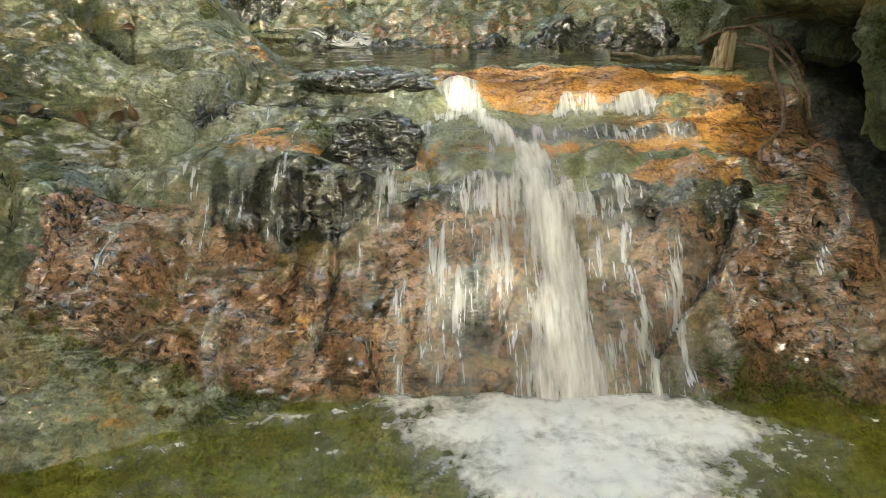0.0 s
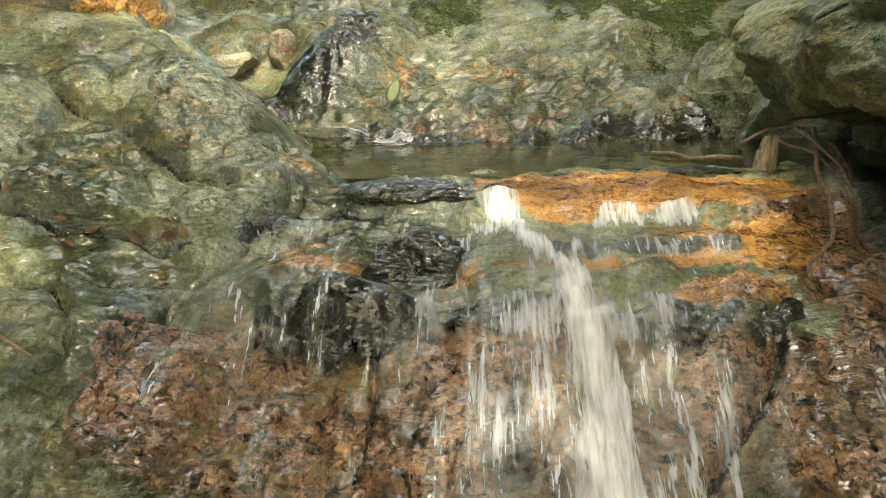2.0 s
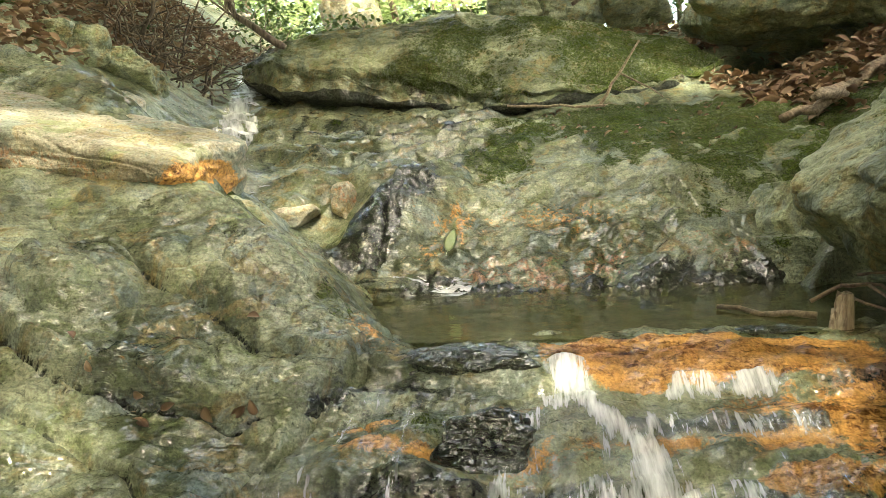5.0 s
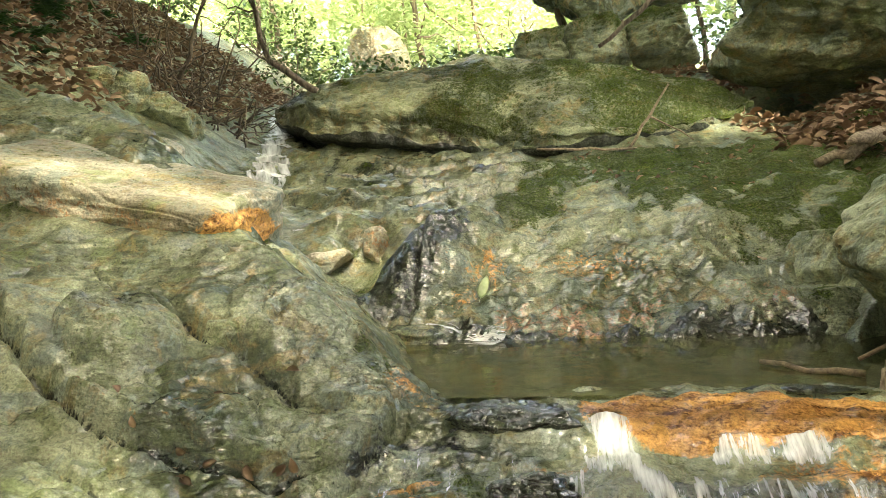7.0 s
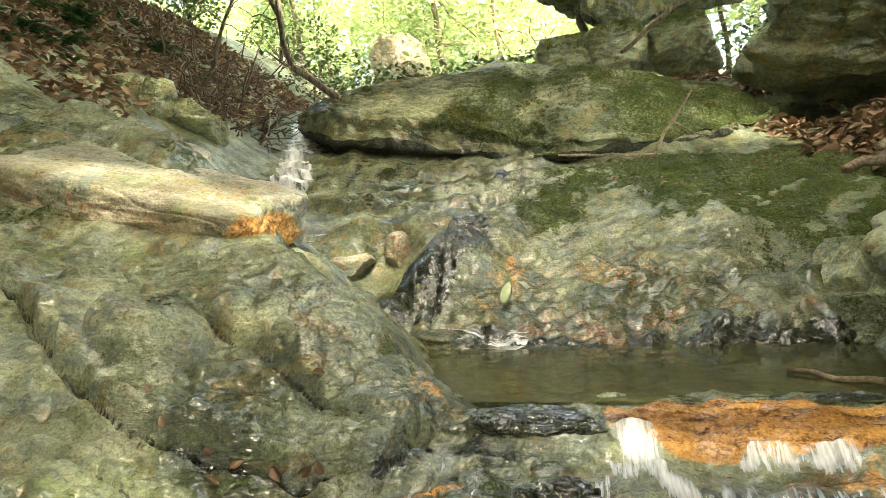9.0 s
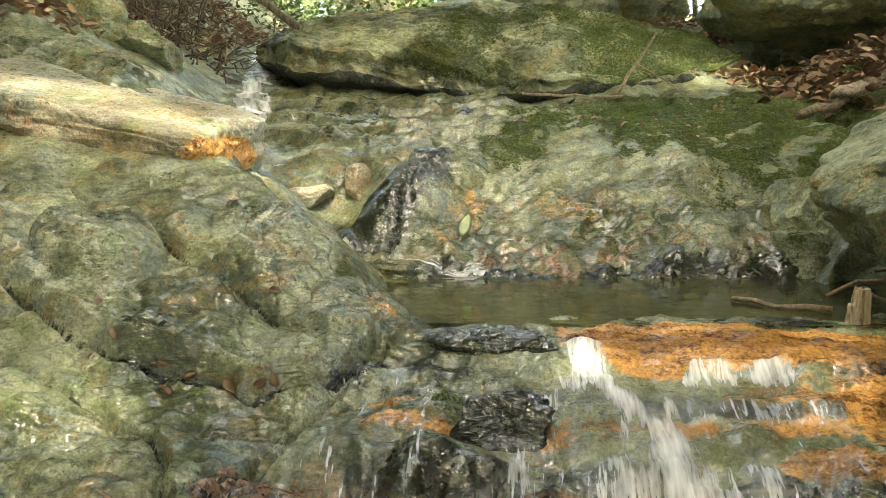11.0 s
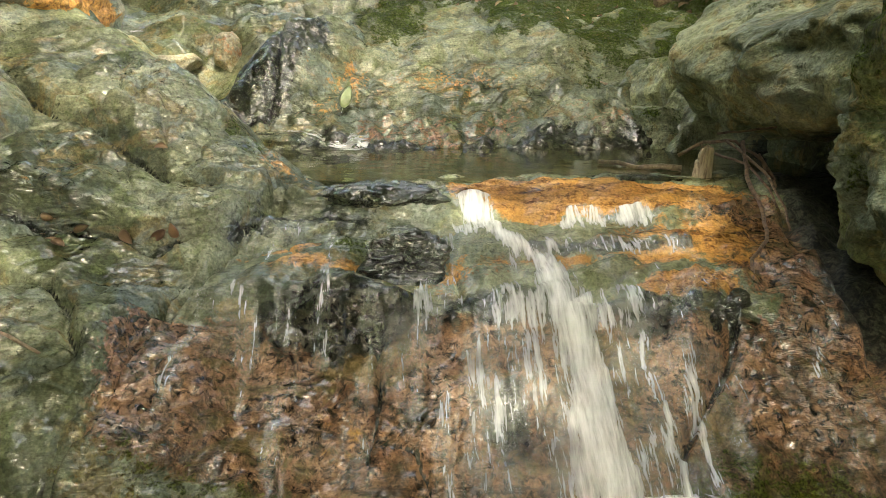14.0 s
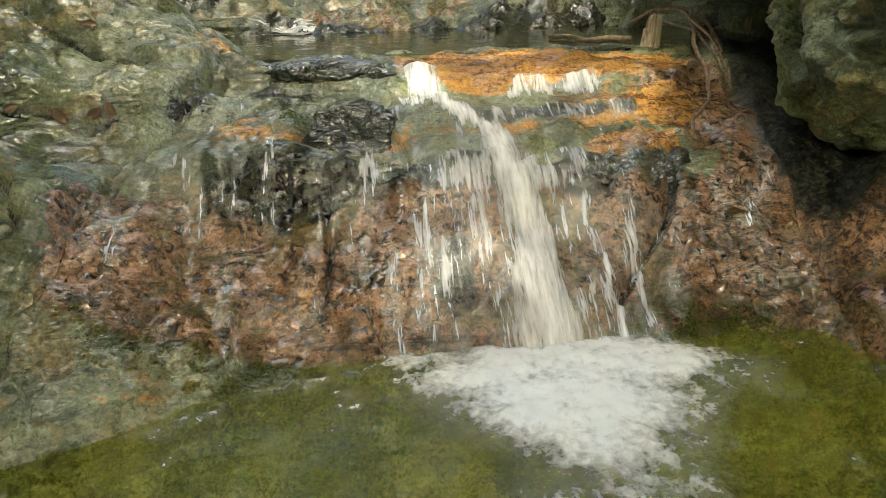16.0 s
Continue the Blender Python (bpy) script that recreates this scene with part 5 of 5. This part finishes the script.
rng = np.random.RandomState(77)
for n in range(34):
    ty = rng.uniform(15, 34)
    tx = rng.uniform(-0.75, 0.45) * ty + rng.uniform(-1, 1)
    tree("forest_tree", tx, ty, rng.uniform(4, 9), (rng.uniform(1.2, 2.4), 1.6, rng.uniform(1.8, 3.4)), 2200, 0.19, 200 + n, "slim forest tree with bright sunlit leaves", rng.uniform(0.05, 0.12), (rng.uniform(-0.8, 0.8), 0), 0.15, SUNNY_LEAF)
for n in range(14):
    tx = -22 + 38 * n / 13 + rng.uniform(-1, 1)
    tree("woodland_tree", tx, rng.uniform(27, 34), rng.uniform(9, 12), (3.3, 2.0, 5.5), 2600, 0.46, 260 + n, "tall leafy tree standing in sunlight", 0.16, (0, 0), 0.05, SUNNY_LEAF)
tree("pale_tree", 0.55, 13.0, 6.0, (1.2, 1.2, 1.5), 500, 0.15, 330, "slim pale-barked tree leaning beside the brook", 0.10, (-1.4, 0), 0.8)


def shrub(name, x, y, spread, leaves, leaf, seed, label, material=GREEN_LEAF):
    rng = np.random.RandomState(seed)
    z = float(ground_z(np.array([x]), np.array([y]))[0])
    base = new(name)
    base.location = (x, y, z)
    for n in range(7):
        d = rng.normal(size=3) * np.array(spread) * 0.5
        d[2] = abs(d[2]) + spread[2] * 0.7
        part("stem", mesh_of("stem", *tube(bent((x, y, z), np.array((x, y, z)) + d, 6, 0, 0.06, seed + n), np.linspace(0.02, 0.006, 6), 5)), BARK, base)
    part("leaves", scatter("leaves", *foliage(rng, (x, y, z + spread[2] * 0.75), spread, leaves, leaf)), material, base)
    return tagged(base, label, "shrub")


for n, (sx_, sy_, w_) in enumerate(((-3.4, 12.5, 1.0), (-2.0, 13.5, 1.1), (-0.6, 12.2, 0.9), (-1.2, 14.5, 1.2), (-5.4, 14.0, 1.3), (-7.0, 15.5, 1.4), (0.4, 14.5, 1.0), (-4.4, 15.5, 1.2), (-8.5, 13.5, 1.2), (4.0, 14.0, 1.3))):
    shrub("shrub", sx_, sy_, (w_, w_ * 0.8, w_ * 0.6), 1300, 0.12, 400 + n, "bright green leafy shrub in the sun")


def fern(name, x, y, seed, size=0.5):
    """A low plant whose fronds carry pairs of leaflets."""
    rng = np.random.RandomState(seed)
    z = float(ground_z(np.array([x]), np.array([y]))[0])
    base = new(name)
    base.location = (x, y, z)
    for n in range(9):
        a = rng.uniform(0, 6.28)
        reach = size * rng.uniform(0.6, 1.1)
        f = np.linspace(0.1, 1, 12)
        px, py, pz = x + np.cos(a) * reach * f, y + np.sin(a) * reach * f, z + size * (0.9 * f - 0.7 * f * f)
        verts, faces = [], []
        ahead, out = np.array([math.cos(a), math.sin(a), 0.0]), np.array([-math.sin(a), math.cos(a), 0.0])
        for q in zip(px, py, pz):
            verts.append(np.array(q))
        for j in range(11):
            for s in (-1, 1):
                long = size * 0.34 * (1.12 - f[j]) * rng.uniform(0.8, 1.2)
                tip = verts[j] + (out * s + ahead * 0.7) * long * 0.8 + np.array([0, 0, rng.uniform(-0.3, 0.1) * long])
                wide = verts[j] + (out * s * 0.6 + ahead * 0.15) * long * 0.8
                verts += [tip, wide]
                faces.append((j, len(verts) - 1, len(verts) - 2, j + 1))
        part("frond", mesh_of("frond", verts, faces), FERN, base)
    return tagged(base, "low green leafy plant on the bank", "plant", "plants on the bank")


rng = np.random.RandomState(15)
for n in range(30):
    fx, fy = rng.uniform(-8.5, -5.3), rng.uniform(6.2, 9.5)
    fern("fern", fx, fy, 500 + n, rng.uniform(0.25, 0.5))

for n in range(12):
    fx, fy = rng.uniform(-6.3, -5.2), rng.uniform(5.3, 6.6)
    fern("fern", fx, fy, 540 + n, rng.uniform(0.2, 0.36))

# the unseen leaf roof over the brook; gaps between its boughs placed for sun patches
def canopy():
    rng = np.random.RandomState(9)
    base = new("canopy_tree")
    bx, by = 5.5, -2.5
    bz = float(ground_z(np.array([bx]), np.array([by]))[0])
    base.location = (bx, by, bz)
    trunk = part("trunk", mesh_of("trunk", *tube(bent((bx, by, bz - 0.2), (bx - 0.9, by - 0.4, 20.5), 10, 0, 0.01, 3), np.linspace(0.36, 0.10, 10), 12, 0.05, 2)), BARK, base)
    count = 52000
    x, y = rng.uniform(-13, 13, count), rng.uniform(-12, 20, count)
    z = 9.0 + rng.uniform(-1.2, 1.8, count) + 0.12 * np.maximum(0, y)
    back = (z - 1.3) / SUN_WAY.z
    gx, gy = x - SUN_WAY.x * back, y - SUN_WAY.y * back
    gap = np.maximum.reduce([spot(gx, gy, a, b, c + 0.5, d + 0.5) for a, b, c, d in GAPS])
    wave = 0.7 * fbm(x * 0.5, y * 0.5, 0.3, 21, 3)
    # Opening over the brook, shaped for sky light and wet glints.
    hole = step(2.1, 1.8, np.abs(x + 0.4 + 0.1 * y) + wave) * step(-5.6, -5.0, y + wave) * step(6.8, 5.8, y) * step(-0.26, -0.10, fbm(x * 0.55, y * 0.55, 0.7, 23, 2))
    ok = (gap < 0.05) & (rng.rand(count) > hole) & (y < 13.5 + 0.5 * np.sin(x * 2))
    P = np.stack([x, y, z], -1)[ok]
    part("crown", scatter("crown", P, rng.uniform(0.4, 0.75, len(P)), np.stack([rng.normal(0, 0.35, len(P)), rng.normal(0, 0.35, len(P)), rng.uniform(0, 6.28, len(P))], -1)), GREEN_LEAF, base)
    # Higher leaf layer, added to block the sun everywhere but at GAPS.
    gx, gy, z = rng.uniform(-8, 5, 26000), rng.uniform(-1.5, 13.0, 26000), 20.0 + rng.uniform(-0.8, 1.4, 26000)
    gap = np.maximum.reduce([spot(gx, gy, a, b, c + 0.06, d + 0.06) for a, b, c, d in GAPS])
    ok = (gap < 0.05) & ((np.abs(gx + 0.6) < 3.8) | (gy > 5.0))
    P = np.stack([gx + SUN_WAY.x * (z - 1.3) / SUN_WAY.z, gy + SUN_WAY.y * (z - 1.3) / SUN_WAY.z, z], -1)[ok]
    part("bough", scatter("bough", P, rng.uniform(0.25, 0.42, len(P)), np.stack([rng.normal(0, 0.25, len(P)), rng.normal(0, 0.25, len(P)), rng.uniform(0, 6.28, len(P))], -1)), GREEN_LEAF, base)
    for n in range(9):
        a = 2 * math.pi * n / 9
        tip = (np.clip(bx - 6 + 7 * math.cos(a), -6, 8), np.clip(by + 3 + 7 * math.sin(a), -8, 8), 9.2)
        part("limb", mesh_of("limb", *tube(bent((bx - 0.45, by - 0.15, 9.8), tip, 8, 0, 0.03, n + 40), np.linspace(0.09, 0.02, 8), 6)), BARK, trunk)
    return tagged(base, "unseen tall leafy tree roofing the brook", "tree")


GAPS = ((-5.8, 6.2, 0.5, 0.35), (-5.0, 8.0, 0.35, 0.3), (0.31, 1.14, 0.34, 0.20), (0.52, 2.16, 0.85, 0.26), (0.76, 1.50, 0.22, 0.16), (-1.95, 3.6, 0.4, 0.3), (-2.9, 3.8, 0.6, 0.36), (-1.45, 1.42, 0.34, 0.28), (-1.65, 4.75, 0.42, 0.34), (1.95, 2.95, 0.5, 0.4), (1.5, 8.0, 0.6, 0.5))
canopy()

# woods added beside and behind the brook, mostly unseen, to close off sky light
rng = np.random.RandomState(31)
for n in range(34):
    a = radians(150 + 240 * n / 33) if n < 26 else radians(rng.choice([148, 155, 28, 35]) + rng.uniform(-8, 8))
    r = rng.uniform(8.5, 12.0) if n < 26 else rng.uniform(12, 17)
    tree("ravine_tree", r * math.cos(a), 4 + r * math.sin(a), rng.uniform(6.5, 9.5), (2.0, 2.0, rng.uniform(3.0, 4.2)), 2000, 0.42, 600 + n, "dense leafy tree added on the ravine's side", rng.uniform(0.09, 0.18), (0, 0), 0.1)
